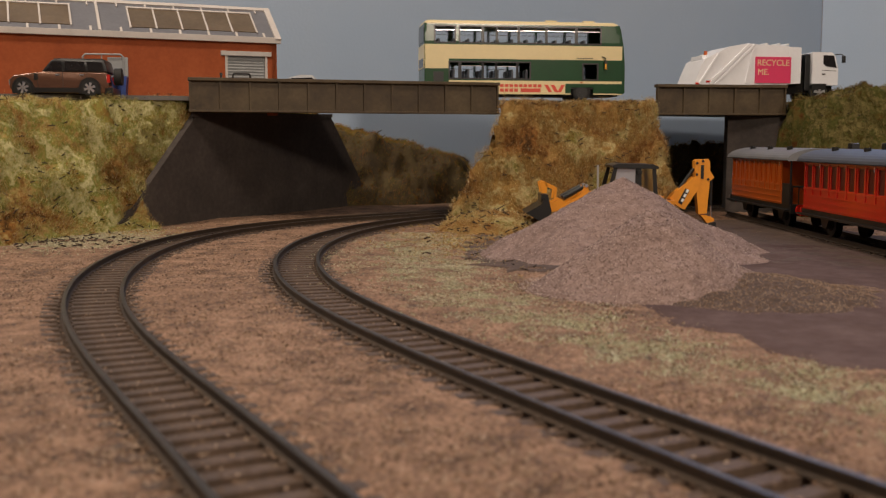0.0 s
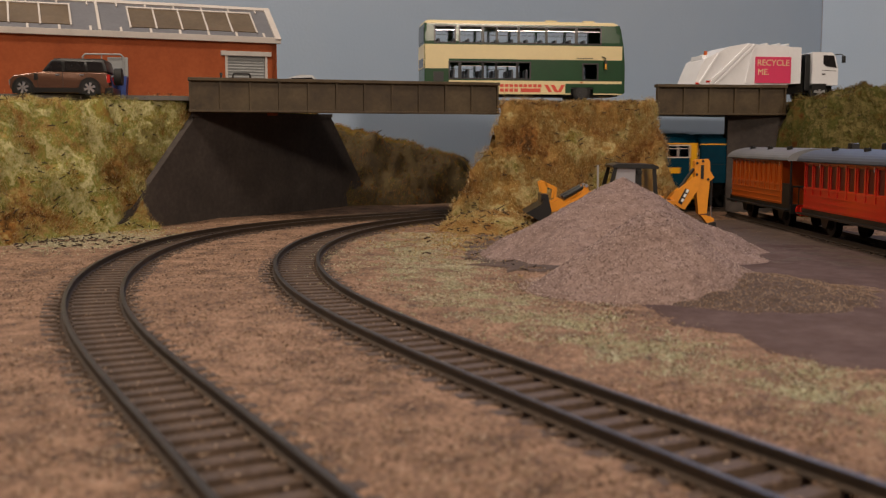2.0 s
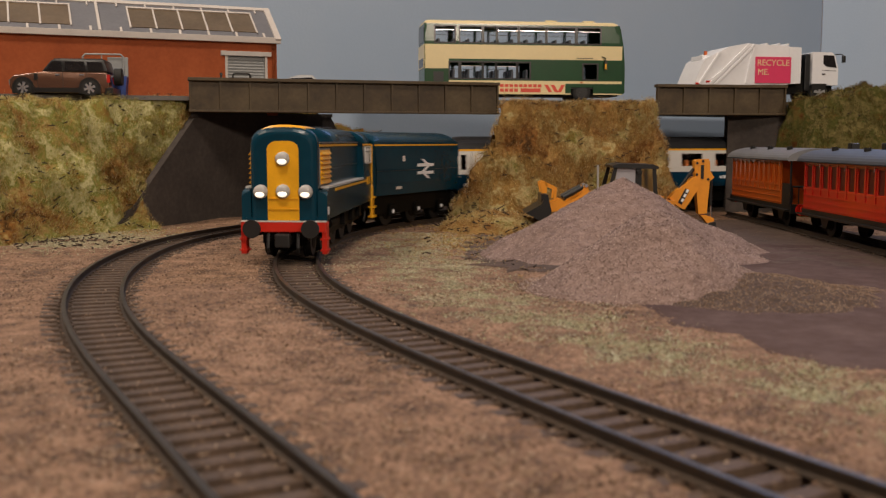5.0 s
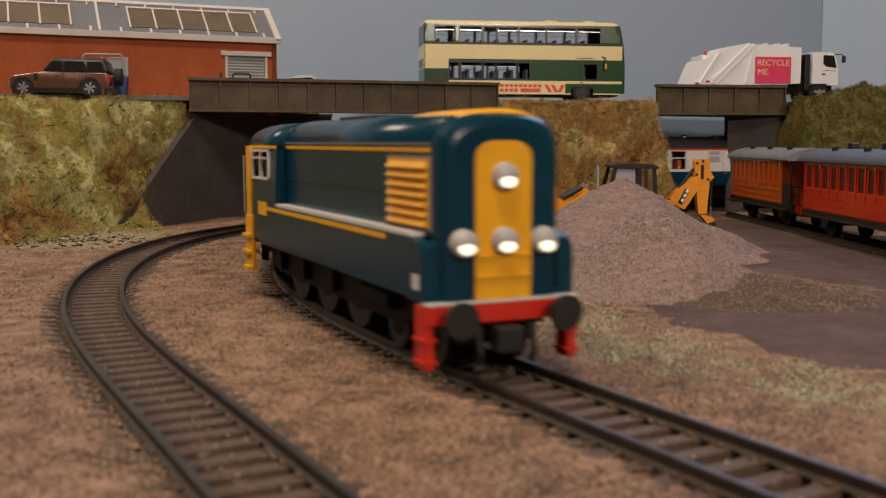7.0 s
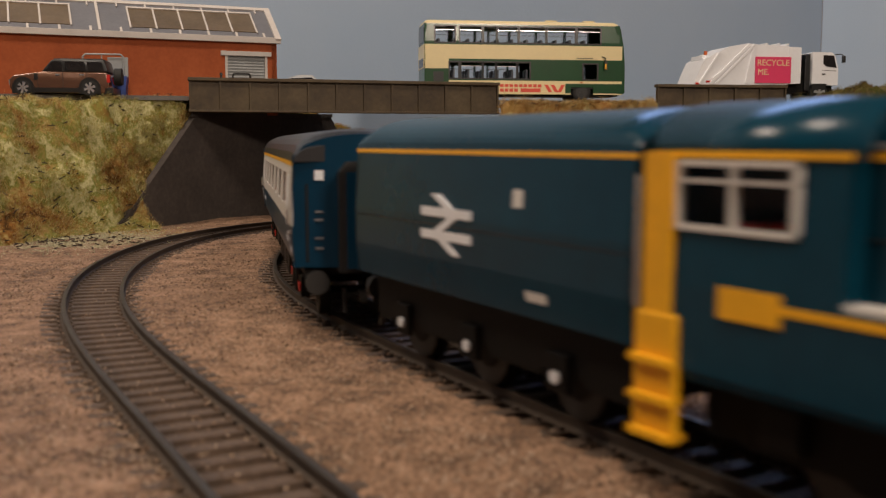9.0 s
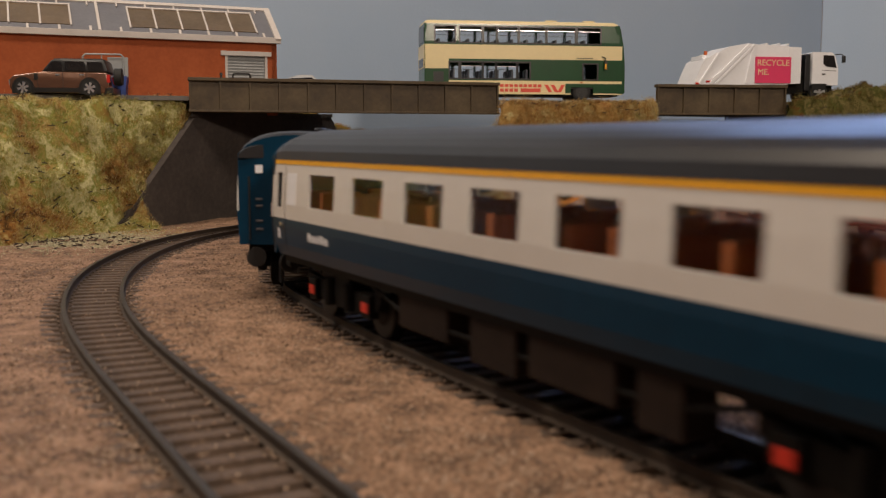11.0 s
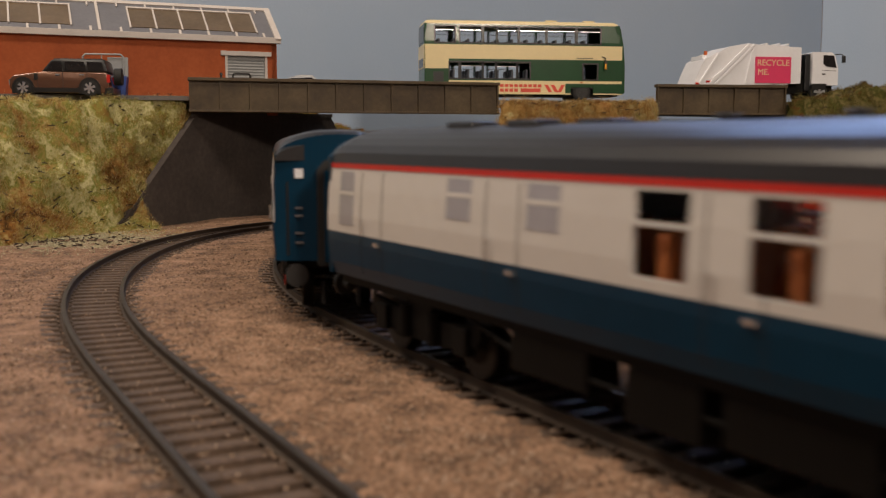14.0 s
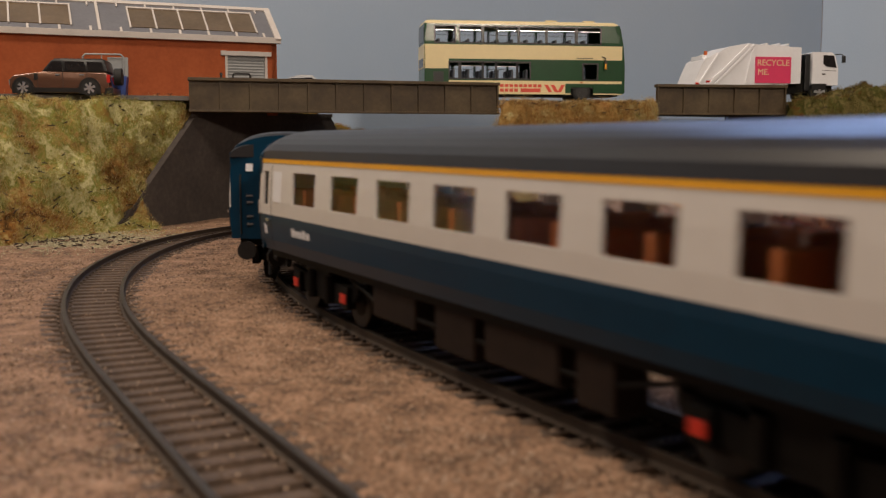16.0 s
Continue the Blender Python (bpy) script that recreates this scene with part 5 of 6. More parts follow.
def offroad_car():
    t = thing("offroad_car", mm(-219.8, 590, 72.2, 8), "bronze estate off-road car with black roof and spare wheel", "car")
    q = 0.3278 / 3

    def P(cx, cy):
        return ((cx - 335) * q * 0.96, (252 - cy) * q * 1.03)
    w = 12.2
    low = [P(*p) for p in ((60, 232), (45, 205), (48, 165), (70, 145), (185, 132), (225, 126), (560, 128), (572, 190), (572, 225), (540, 238))]
    arch = []
    bb = PR(low, "y", -w, w)
    bmesh.ops.bevel(bb, geom=list(bb.edges), offset=0.9, segments=3, affect="EDGES", profile=0.6)
    body = part("body", bb, "bronze", t, "bronze metallic body", smooth=True)
    gh = bmesh.new()
    pts = [P(*p) for p in ((215, 128), (268, 66), (330, 60), (545, 62), (568, 128))]
    a = [gh.verts.new((x, -w + 0.3 + (0.9 if z > 15 else 0), z)) for x, z in pts]
    b = [gh.verts.new((x, w - 0.3 - (0.9 if z > 15 else 0), z)) for x, z in pts]
    gh.faces.new(a)
    gh.faces.new(b[::-1])
    for i in range(5):
        j = (i + 1) % 5
        gh.faces.new((a[i], b[i], b[j], a[j]))
    bmesh.ops.bevel(gh, geom=list(gh.edges), offset=0.7, segments=3, affect="EDGES", profile=0.6)
    part("cabin", gh, "plastic", t, "black roof and pillars", smooth=True)
    for s in (-1, 1):
        for pl in (((235, 124), (272, 76), (320, 74), (326, 122)), ((338, 122), (340, 74), (440, 75), (450, 122)), ((462, 122), (455, 76), (535, 78), (546, 120))):
            part("side_window", PR([P(*p) for p in pl], "y", s * (w - 0.9), s * (w - 0.15)), "darkglass", t, "dark side window")
        for cx in (118, 468):
            ring = [(P(cx, 0)[0] + 6.1 * math.cos(v), 4.9 + 6.1 * math.sin(v)) for v in np.linspace(0, math.pi, 13)]
            part("wheel_arch", PR([(P(cx, 0)[0] + 6.1, 1.6)] + ring + [(P(cx, 0)[0] - 6.1, 1.6)], "y", s * (w - 1), s * (w + 0.35)), "plastic", t, "black wheel arch")
            road_wheel(t, P(cx, 0)[0], s * (w + 0.5), 4.9, 3.4, "chrome", 6, "black tyre on a bright spoked rim")
        part("sill", PR([P(*p) for p in ((165, 232), (420, 232), (420, 208), (165, 208))], "y", s * (w - 0.5), s * (w + 0.25)), "plastic", t, "black sill")
        for cx in (195, 327, 455):
            part("door_joint", PR([P(cx - 1.6, 130), P(cx + 1.6, 130), P(cx + 1.6, 208), P(cx - 1.6, 208)], "y", s * w, s * (w + 0.06)), "plastic", t)
        for cx in (300, 428):
            part("door_handle", PR([P(cx - 12, 138), P(cx + 12, 138), P(cx + 12, 145), P(cx - 12, 145)], "y", s * w, s * (w + 0.3)), "chrome", t)
        part("vent_panel", PR([P(175, 135), P(192, 135), P(192, 170), P(175, 170)], "y", s * w, s * (w + 0.15)), "plastic", t)
        part("front_lamp", PR([P(42, 168), P(62, 168), P(62, 195), P(42, 195)], "y", s * 7, s * 11.5), "chrome", t, "bright headlamp")
        part("tail_lamp", PR([P(560, 140), P(576, 140), P(576, 180), P(560, 180)], "y", s * 9, s * (w + 0.1)), "coachred", t)
    part("roof_shine", B(P(275, 0)[0], P(535, 0)[0], -9, 9, P(0, 62)[1] - 0.4, P(0, 62)[1] + 0.5, bevel=0.3), "plastic", t)
    part("rear_bumper", B(P(545, 0)[0], P(592, 0)[0], -w, w, P(0, 240)[1], P(0, 205)[1], bevel=0.4), "plastic", t)
    x0 = P(606, 145)
    sp = C((x0[0] - 2.4, 0, x0[1]), (x0[0] + 1.8, 0, x0[1]), 5.0, 24)
    part("spare_wheel", sp, "tyre", t, "black spare wheel on the tailgate")
    part("chassis", B(P(90, 0)[0], P(560, 0)[0], -8, 8, 1.6, 4), "under", t)
    return t


offroad_car()


def blue_bin():
    t = thing("blue_container", mm(-198.5, 612, 73.6, 12), "blue waste container with grey tubular frame", "container")
    part("bin_body", PR([(-5, 0), (5, 0), (6, 12), (-6, 12)], "y", -6, 6), "binblue", t, "blue plastic body")
    part("bin_back", B(-6, 6, 4, 6, 12, 24, bevel=0.3), "shutter", t, "grey slatted back")
    part("tube_frame", tube(bmesh.new(), [(-20, 2, 0), (-20, 2, 24), (-18.5, 2, 25.5), (2, 2, 25.5), (3.5, 2, 24), (3.5, 2, 0)], 0.55, 8), "shutter", t, "bent grey tube")
    part("tube_stay", C((-9, 2, 25.5), (-9, 2, 0), 0.4, 8), "shutter", t)
    return t


blue_bin()


def silver_car():
    t = thing("silver_car", mm(-96, 690, 74.0, 15), "small silver car parked behind the bridge girder", "car")
    part("body", PR([(-24, 2), (24, 2), (25, 6), (22, 8), (12, 9), (-18, 9.2), (-25, 8)], "y", -10, 10), "silver", t, "silver body")
    part("cabin", PR([(-17, 9), (-10, 15.6), (-3, 17.4), (5, 17.2), (14, 9)], "y", -9, 9), "silver", t, "rounded silver roof")
    for s in (-1, 1):
        part("side_window", PR([(-15, 9.4), (-9.5, 14.8), (4.5, 15.6), (11.5, 9.4)], "y", s * 9, s * 9.15), "darkglass", t)
        for x in (-14, 14):
            road_wheel(t, x, s * 10.2, 3.9, 3, "silver")
    return t


silver_car()


def hoop_rail():
    t = thing("hoop_barrier", mm(-134, 640, 74.0, 20), "black bent pipe barrier behind the girder", "barrier")
    part("hoop", tube(bmesh.new(), [(0, 0, 0), (0, 0, 14.2), (1, 0, 15.4), (10, 0, 15.4), (11, 0, 14.2), (11, 0, 0)], 0.6, 8), "plastic", t)
    b = thing("bollard", mm(-141, 638, 74.0), "small black bollard behind the girder", "bollard")
    part("post", C((0, 0, 0), (0, 0, 14.4), 0.7, 10), "plastic", b)
    part("cap", C((0, 0, 14.4), (0, 0, 15.8), 1.1, 10, 0.7), "plastic", b)


hoop_rail()


# ---- ballast heaps and the digger ----
def heap(x, y, r, hgt, seed, label, mat="heap", loose="heapgrain"):
    def z(px, py):
        d = math.hypot(px - x, py - y) / r
        rim = 1 + 0.12 * noise.noise((px * 0.05, py * 0.05, seed))
        d *= rim
        base = max(0.0, 1 - d)
        v = hgt * (base ** 1.12) - hgt * 0.10 * max(0, 0.25 - d) * 2
        if d >= 1.0:
            return -6.0
        return GROUND_Z - 0.4 + v + 0.9 * noise.noise((px * 0.12, py * 0.12, seed)) * min(1, base * 5) + 0.35 * noise.noise((px * 0.5, py * 0.5, seed))
    ob = part("gravel_mound", field(bmesh.new(), np.arange(x - r * 1.2, x + r * 1.2, 1.6), np.arange(y - r * 1.2, y + r * 1.2, 1.6), z), mat, smooth=True)
    tagged(ob, label, "gravel heap", "gravel heaps")
    rng = random.Random(seed)
    pl = []
    while len(pl) < 22000:
        a, d = rng.uniform(0, 6.283), r * math.sqrt(rng.random()) * 1.05
        px, py = x + d * math.cos(a), y + d * math.sin(a)
        zz = z(px, py)
        pl.append((px, py, max(zz, GROUND_Z) + 0.12))
    g = scatter("loose_grain", loose, pl, (0.1, 0.3), ob)
    tagged(g, "pinkish grey stone grains", kind="stuff")
    return ob


heap(79, 436, 64, 35.5, 51, "tall heap of pinkish grey ballast")
heap(71, 332, 43, 29.0, 57, "lower heap of brownish grey ballast")
heap(100, 314, 46, 8.0, 61, "flat brown spill of ballast", "spill", "grain")


def digger():
    t = thing("backhoe_digger", mm(0, 545, GROUND_Z), "yellow backhoe loader with black cab behind the heap", "excavator")
    k = 0.3107

    def P(cx, cy):
        return ((900 + cx / 3 - 784) * k, 46.4 - (270 + cy / 3 - 250.5) * k - GROUND_Z)

    def plate(name, pts, y0, y1, mat, label="", parent=None):
        return part(name, PR([P(*p) for p in pts], "y", y0, y1), mat, parent or t, label)
    plate("roof", ((528, 66), (560, 56), (740, 60), (768, 72), (765, 84), (532, 78)), -13, 13, "plastic", "black cab roof")
    for y0 in (-12, 11):
        plate("cab_pillar", ((538, 78), (556, 78), (535, 175), (512, 175)), y0, y0 + 1, "plastic", "black cab pillar")
        plate("cab_pillar", ((650, 80), (680, 80), (684, 220), (650, 220)), y0, y0 + 1, "plastic")
        plate("cab_pillar", ((738, 80), (756, 80), (768, 230), (746, 230)), y0, y0 + 1, "plastic")
    plate("cab_glass", ((556, 80), (650, 82), (650, 215), (535, 215)), -11.6, -11.3, "frost", "dusty pale cab glass")
    plate("cab_glass", ((680, 82), (738, 82), (746, 225), (684, 220)), -11.6, -11.3, "dusty")
    plate("lamp_bracket", ((655, 92), (685, 92), (680, 108), (660, 108)), -13.4, -12, "plastic")
    plate("seat", ((590, 150), (640, 150), (645, 240), (590, 240)), -4, 4, "plastic", "dark seat")
    plate("body", ((440, 225), (800, 225), (800, 330), (420, 330)), -12, 12, "digger", "yellow engine cover and body")
    for cx, r in ((760, 9.5), (480, 7.0)):
        for s in (-1, 1):
            road_wheel(t, P(cx, 0)[0], s * 14, r, 6, "digger", 5, "large black tyre")
    plate("exhaust", ((461, 65), (470, 65), (472, 240), (462, 240)), -5, -4, "silver", "thin grey exhaust pipe")
    plate("rear_frame", ((790, 250), (870, 250), (870, 345), (790, 345)), -7, 7, "digger")
    boom = plate("boom", ((848, 240), (870, 215), (975, 128), (1010, 130), (1000, 190), (930, 300), (895, 285)), -3.4, 3.4, "digger", "tapered yellow boom")
    plate("maker_plate", ((893, 262), (930, 188), (952, 200), (912, 274)), -3.7, -3.4, "plastic", "plain dark plate", boom)
    bars = bmesh.new()
    for i in range(3):
        u, v = 906 + i * 12, 255 - i * 24
        prism(bars, [P(u, v), P(u + 9, v - 16), P(u + 20, v - 10), P(u + 11, v + 6)], "y", -3.85, -3.7)
    part("lettering_bar", bars, "white", boom)
    stick = plate("dipper", ((978, 45), (990, 36), (1050, 34), (1058, 48), (1060, 95), (1082, 130), (1060, 150), (1048, 320), (1005, 325), (985, 160)), -3.0, 3.0, "digger", "upright yellow dipper arm")
    plate("maker_plate", ((1010, 65), (1026, 65), (1026, 138), (1010, 138)), -3.3, -3.0, "plastic", "plain dark plate", stick)
    for p in ((990, 55), (1020, 45), (990, 115), (1050, 140)):
        x, z = P(*p)
        part("pin", C((x, -3.5, z), (x, 3.5, z), 0.7, 10), "plastic", stick)
    part("hydraulic_ram", C((P(905, 190)[0], 0, P(905, 190)[1]), (P(980, 85)[0], 0, P(980, 85)[1]), 0.9, 10), "plastic", t, "black hydraulic ram")
    part("hydraulic_ram", C((P(1072, 140)[0], 0, P(1072, 140)[1]), (P(1074, 280)[0], 0, P(1074, 280)[1]), 1.0, 10), "plastic", t)
    part("ram_rod", C((P(1074, 275)[0], 0, P(1074, 275)[1]), (P(1080, 350)[0], 0, P(1080, 350)[1]), 0.5, 8), "chrome", t, "bright ram rod")
    plate("bucket_link", ((1015, 330), (1040, 328), (1085, 345), (1092, 375), (1072, 388), (1050, 370)), -3, 3, "digger", "yellow bucket link")
    plate("rear_bucket", ((1050, 372), (1088, 362), (1095, 400), (1070, 425), (1035, 410)), -6, 6, "plastic", "dark bucket")
    plate("loader_bucket", ((82, 312), (160, 268), (178, 240), (205, 262), (215, 300), (205, 345), (160, 355)), -14, 14, "plastic", "black loader bucket")
    plate("bucket_bracket", ((165, 215), (200, 218), (212, 270), (196, 330), (165, 300)), -9, 9, "plastic")
    for s in (-1, 1):
        y0 = s * 6
        plate("loader_link", ((158, 155), (185, 147), (198, 165), (196, 212), (170, 212)), y0 - 1, y0 + 1, "digger", "yellow loader link")
        plate("loader_link", ((185, 150), (250, 182), (245, 245), (232, 245), (236, 196), (195, 178)), y0 - 1, y0 + 1, "digger")
        plate("loader_arm", ((215, 262), (268, 240), (300, 262), (370, 222), (392, 175), (410, 172), (418, 208), (445, 205), (445, 232), (400, 245), (300, 296), (260, 305), (215, 310)), y0 - 1.3, y0 + 1.3, "digger", "yellow loader arm")
        x, z = P(402, 172)
        part("pin", C((x, y0 - 2, z), (x, y0 + 2, z), 1.0, 12), "chrome", t)
        part("hydraulic_ram", C((P(285, 235)[0], y0, P(285, 235)[1]), (P(388, 180)[0], y0, P(388, 180)[1]), 1.2, 10), "plastic", t, "black hydraulic ram")
    return t


digger()


# ---- the two old coaches on the siding ----
def old_coach(name, y0, y1, mat, roofmat, label, slots, balcony):
    L = y1 - y0
    t = thing(name, mm(199, y0, 0, 90), label, "railway coach", "old coaches on the siding")
    w, zb, zt = 15.6, 12.6, 36.6
    b0 = 13.0 if balcony else 3.0
    b1 = L - 3.0
    prof = [(w, zb), (w, zt)]
    n = slots
    pitch = (b1 - b0 - 4) / n
    holes = [(b0 + 2 + pitch * i + pitch * 0.2, b0 + 2 + pitch * (i + 1) - pitch * 0.2, 23.8, 34.4) for i in range(n)]
    for s in (-1, 1):
        sd = part("side_panel", side_sheet(bmesh.new(), prof, s, b0, b1, zb, zt, holes), mat, t, "moulded panelled side")
        for i in range(n + 1):
            x = b0 + 2 + pitch * i
            part("batten", B(x - 0.45, x + 0.45, s * w, s * (w + 0.45), 19.4, zt, bevel=0.12), mat, sd)
        for z in ((19.4, 20.0), (22.6, 23.2), (35.2, 35.9), (13.4, 13.9), (16.4, 16.8)):
            part("moulding", B(b0, b1, s * w, s * (w + 0.4), z[0], z[1]), mat, sd)
        for i, hl in enumerate(holes):
            # Solid fill behind each opening; on red coaches it carries the recess shade.
            p = part("pane", B(hl[0], hl[1], s * (w - 0.6), s * (w - 0.45), hl[2], hl[3]), "shadedred" if mat == "coachred" else mat, sd)
        for i in range(0, n, 3):
            x = b0 + 2 + pitch * i + pitch * 0.1
            part("door_handle", C((x, s * (w + 0.6), 33), (x, s * (w + 0.6), 35.4), 0.22, 6), "chrome", sd)
        part("step_board", B(0, L, s * 14.5, s * 18.0, 9.6, 10.4), "plastic", t, "black running board")
        part("solebar", B(0, L, s * 12.6, s * 15.2, 9.0, 12.6), "plastic", t, "black solebar")
        for x in (L * 0.2, L * 0.8):
            part("axle_guard", PR([(x - 6, 10), (x + 6, 10), (x + 2.4, 4.2), (x - 2.4, 4.2)], "y", s * 11.4, s * 12.8), "plastic", t, "black axle guard")
    roof = bmesh.new()
    pts = [(18.0 * math.cos(a), zt + 6.2 * math.sin(a)) for a in np.linspace(0, math.pi, 17)]
    prism(roof, pts + [(-17.6, zt - 0.5), (17.6, zt - 0.5)], "x", -1.5, L + 1.5)
    rf = part("roof", roof, roofmat, t, "plain curved grey roof")
    for i in range(3):
        x = L * (0.2 + 0.3 * i)
        part("roof_vent", C((x, 9, zt + 4.4), (x, 9, zt + 7.0), 1.6, 12), "plastic", rf, "small black roof vent")
        if mat == "coachred":
            part("lamp_top", B(x - 2.2, x + 2.2, -2, 2, zt + 5.4, zt + 9.0, bevel=0.4), "plastic", rf, "black lamp top")
    for x, d in ((b0, 1), (b1, -1)):
        part("end_wall", B(x, x + d * 1.0, -w + 0.5, w - 0.5, zb, zt), mat, t)
    if balcony:
        rl = bmesh.new()
        for y in np.linspace(-14, 14, 9):
            cyl(rl, (1.0, y, 12.4), (1.0, y, 22.5), 0.35, 6)
        cyl(rl, (1.0, -15, 22.5), (1.0, 15, 22.5), 0.5, 8)
        for s in (-1, 1):
            box(rl, 0.4, b0, s * 14.2, s * 15.4, 12.4, 24)
            cyl(rl, (1.0, s * 15, 12), (1.0, s * 15, zt), 0.6, 8)
        part("balcony_rail", rl, "plastic", t, "glossy black balcony railing")
        wheel = C((3, 5, 21), (3, 5, 21.8), 3.2, 16)
        part("brake_wheel", wheel, "plastic", t)
    part("floor", B(0, L, -15, 15, 11.6, 12.6), "plastic", t)
    for e, d in ((0, -1), (L, 1)):
        bm = part("buffer_beam", B(e, e + d * 1.4, -15.5, 15.5, 8.2, 13.0), "coachred" if mat == "coachred" else "plastic", t, "end beam")
        for s in (-1, 1):
            bb = C((e, s * 11, 10.6), (e + d * 3.6, s * 11, 10.6), 1.2, 10)
            cyl(bb, (e + d * 3.6, s * 11, 10.6), (e + d * 4.4, s * 11, 10.6), 2.9, 16)
            part("buffer", bb, "coachred", bm, "red buffer")
    for x in (L * 0.2, L * 0.8):
        wheelset(t, x, 6.4)
    return t


old_coach("orange_coach", 524, 632, "orange", "roofpale", "orange panelled brake coach with end balcony on the siding", 10, True)
old_coach("red_coach", 384, 507, "coachred", "roofblue", "glossy red panelled old coach on the siding", 11, False)
old_coach("red_coach", 250, 374, "coachred", "roofblue", "glossy red panelled old coach at the end of the siding", 11, False)


# ---- verge grass, weeds and litter ----
def verge(name, count, pick, length, seed, label, mat="verge"):
    rng = random.Random(seed)
    roots = []
    while len(roots) < count:
        x, y = pick(rng)
        if noise.noise((x * 0.05, y * 0.05, seed)) + 0.6 * noise.noise((x * 0.16, y * 0.16, seed + 2)) + rng.uniform(-0.9, 0.9) < -0.02:
            continue
        for _ in range(4):
            u, w = x + rng.gauss(0, 1.0), y + rng.gauss(0, 1.0)
            roots.append((u, w, GROUND_Z + 1.1 * noise.noise((u * 0.02, w * 0.02, 0)), 0, 0))
    ob = blades(name, mat, roots, length, 0.17, 3.2, seed)
    return tagged(ob, label, "grass", kind="stuff")


def beside_main(rng):
    s = rng.uniform(0, 520)
    x, y, a = spot(MAIN_LINE, s)
    o = -rng.gauss(48 + 6 * (s < 150), 11 + 4 * (s > 330))
    return x - math.sin(a) * o, y + math.cos(a) * o


verge("verge_grass", 80000, beside_main, (0.6, 1.6), 71, "thin pale green grass along the line")
verge("verge_grass", 16000, lambda r: (r.gauss(-178, 16), r.gauss(500, 28)), (0.8, 2.2), 73, "pale green grass at the foot of the bank")
verge("dry_weed", 14000, lambda r: (r.gauss(24, 24), r.gauss(505, 45)), (1.0, 2.8), 79, "dry brown weeds before the mound", "rustgrass")
verge("dry_weed", 2500, lambda r: (r.gauss(-165, 12), r.gauss(535, 12)), (0.8, 2.0), 83, "dry brown weeds at the bank's foot", "rustgrass")


def litter(count, pick, seed, label):
    """Dark broken twigs lying on the ground."""
    rng = random.Random(seed)
    bm = bmesh.new()
    for _ in range(count):
        x, y = pick(rng)
        p = Vector((x, y, ground_z(x, y) + 0.5))
        a, n = rng.uniform(0, 6.28), rng.uniform(1.0, 3.6)
        cyl(bm, p, p + Vector((math.cos(a) * n, math.sin(a) * n, rng.uniform(-0.1, 0.9))), 0.36, 5, 0.2)
    return tagged(part("twig_litter", bm, "twig"), label, "twigs", kind="stuff")


litter(170, lambda r: (r.gauss(-190, 24), r.gauss(492, 24)), 91, "dark broken twigs at the foot of the bank")
litter(90, lambda r: (r.gauss(35, 20), r.gauss(455, 45)), 97, "dark broken twigs before the mound")


def mud_patch():
    def z(x, y):
        e = (x - 76) * 0.844 + (y - 238) * 0.536 + 9 * noise.noise((x * 0.03, y * 0.03, 2)) + 4 * noise.noise((x * 0.12, y * 0.12, 6))
        e = min(e, (x - 60) * 0.9 + 10 * noise.noise((x * 0.05, y * 0.05, 12)))
        return GROUND_Z + 1.1 * noise.noise((x * 0.02, y * 0.02, 0)) + min(0.5, e * 0.08) if e > 0 else GROUND_Z - 3
    ob = part("mud_patch", field(bmesh.new(), np.arange(44, 186, 2.5), np.arange(120, 470, 3), z), "mud", smooth=True)
    return tagged(ob, "smooth purplish brown damp earth", "ground", kind="structure")


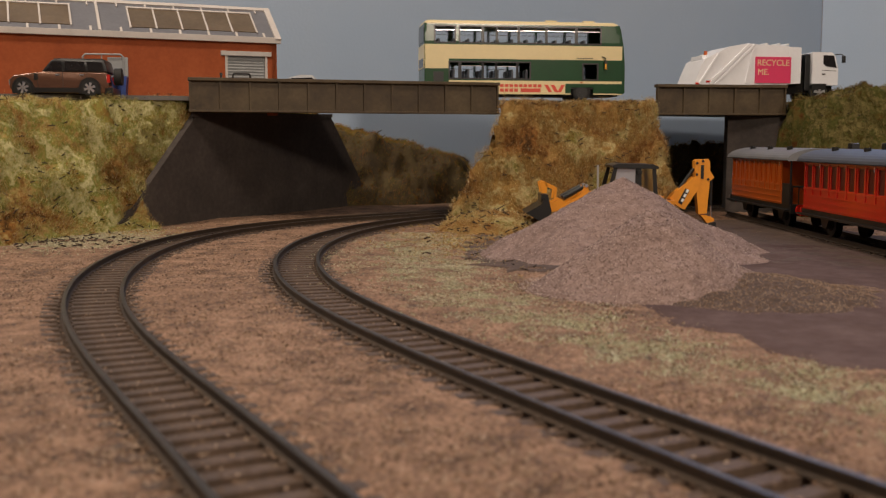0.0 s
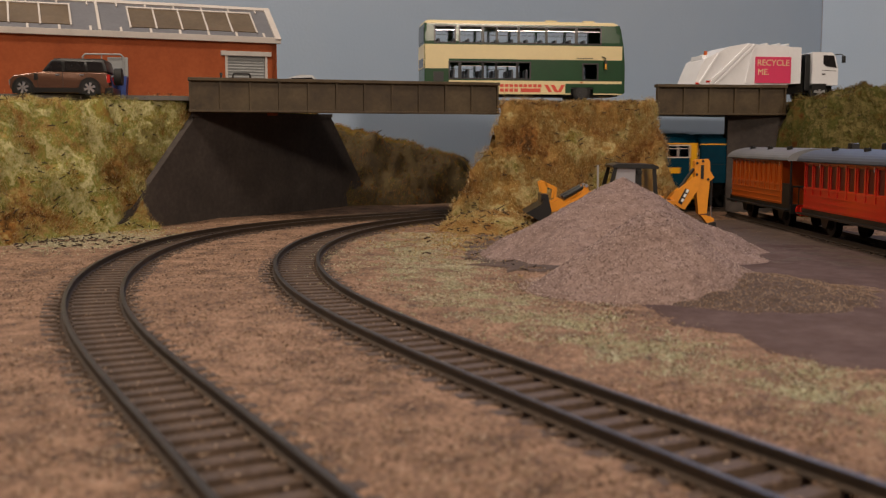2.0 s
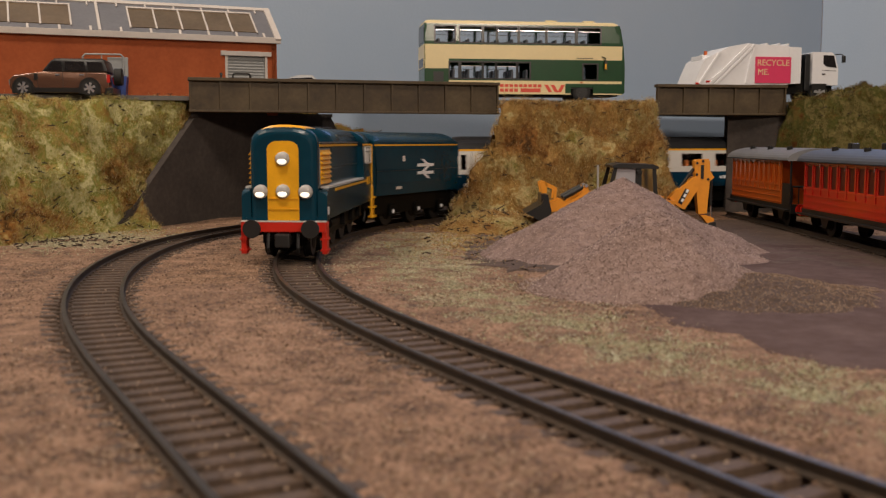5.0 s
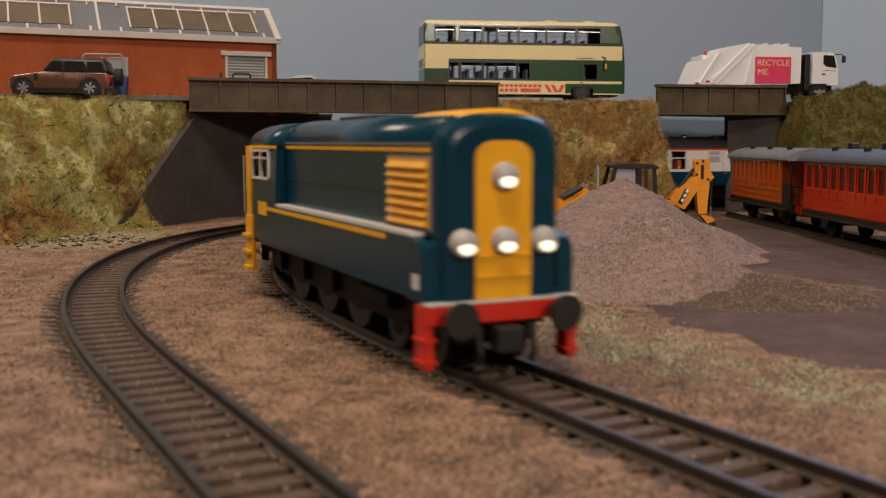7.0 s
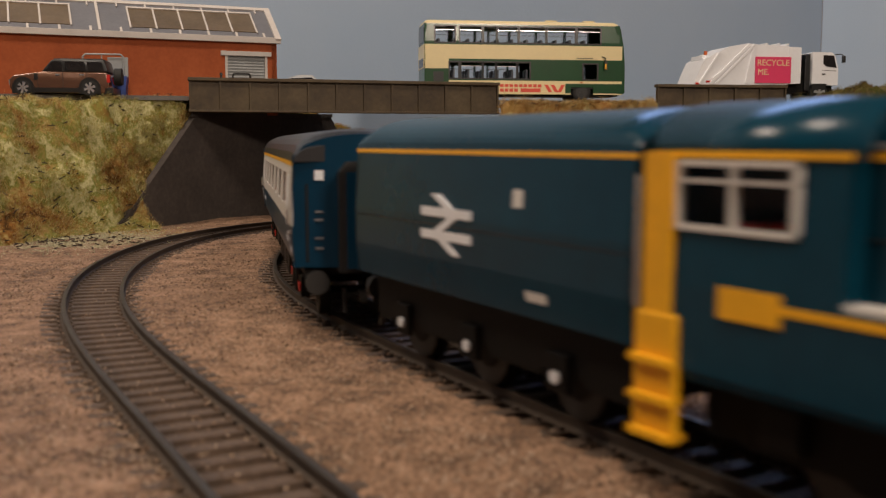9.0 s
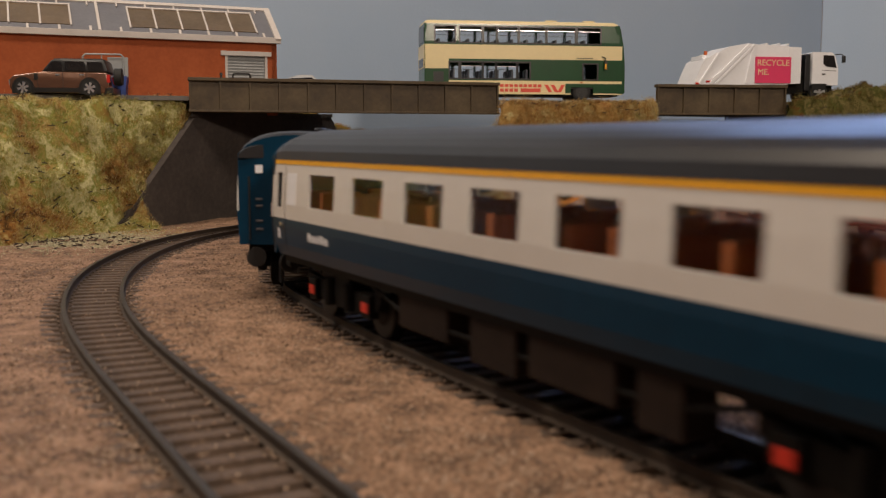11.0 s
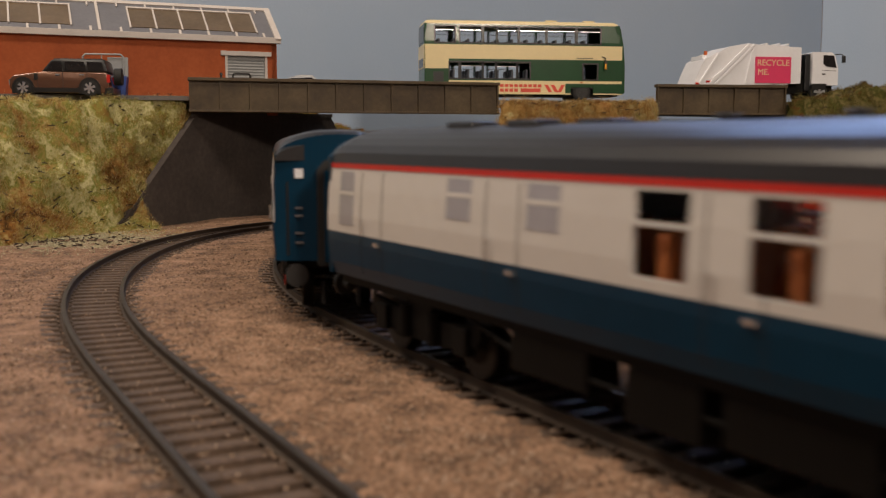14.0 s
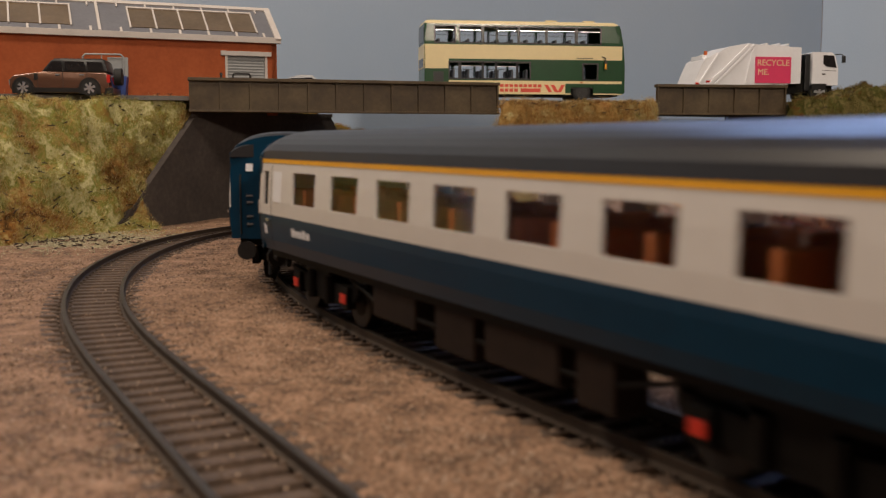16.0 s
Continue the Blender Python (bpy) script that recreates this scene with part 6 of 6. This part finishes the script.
def trodden_earth():
    def z(x, y):
        e = 1 - ((x - 38) / 30) ** 2 - ((y - 452) / 82) ** 2 + 0.8 * noise.noise((x * 0.06, y * 0.06, 19)) + 0.4 * noise.noise((x * 0.2, y * 0.2, 15))
        return ground_z(x, y) + min(0.4, e * 2) if e > 0 else GROUND_Z - 3
    ob = part("earth_patch", field(bmesh.new(), np.arange(0, 80, 2), np.arange(350, 560, 2.5), z), "spill", smooth=True)
    return tagged(ob, "dark brown crumbled earth at the foot of the mound", "ground", kind="structure")


# Darker brown sheet laid over the ground beside and under the siding coaches.
def dark_earth():
    def z(x, y):
        e = 1 - ((x - 165) / 66) ** 2 - ((y - 500) / 125) ** 2 + 0.35 * noise.noise((x * 0.05, y * 0.05, 9))
        return ground_z(x, y) + min(0.45, e * 3) if e > 0 else GROUND_Z - 3
    ob = part("earth_patch", field(bmesh.new(), np.arange(95, 232, 3), np.arange(380, 650, 3), z), "spill", smooth=True)
    return tagged(ob, "dark brown earth sheet beside and under the siding coaches", "ground", kind="structure")


mud_patch()
trodden_earth()
dark_earth()


# ---- what moves ----
# distance of the engine's nose along the main line, by time
NOSE = [(0.0, 867.9), (2.5, 620.0), (3.4, 531.7), (4.2, 450.3), (6.3, 237.3), (7.0, 160.1), (7.5, 105.8), (8.0, 55.8), (8.5, 7.5),
        (9.2, -57.9), (11.5, -283.6), (12.3, -362.3), (13.0, -432.5), (14.0, -532.8), (15.0, -631.1), (16.0, -727.9)]
# thing, distance of its front behind the nose, length, front and rear pivot insets
VEHICLES = [(loco, 0.0, 138.0, 35.0, 38.0), (tend, 141.0, 97.0, 18.0, 18.0), (c1, 255.0, 240.0, 38.0, 38.0), (c2, 507.4, 240.0, 38.0, 38.0),
            (c3, 763.2, 240.0, 38.0, 38.0), (c4, 1018.5, 240.0, 38.0, 38.0)]


def nose_at(t):
    return float(np.interp(t, [p[0] for p in NOSE], [p[1] for p in NOSE]))


def ride(behind, length, a, b, t):
    s = nose_at(t) + behind
    p, q = Vector(spot(MAIN_LINE, s + a)[:2]), Vector(spot(MAIN_LINE, s + length - b)[:2])
    d = (p - q).normalized()
    c = p + d * (a - length / 2)
    return mm(c.x, c.y, 0, math.degrees(math.atan2(d.y, d.x)))


def motions():
    for ob, behind, length, a, b in VEHICLES:
        walk(ob, [(t, ride(behind, length, a, b, t)) for t in np.arange(0, 16.01, 0.2).round(2).tolist()])


motions()
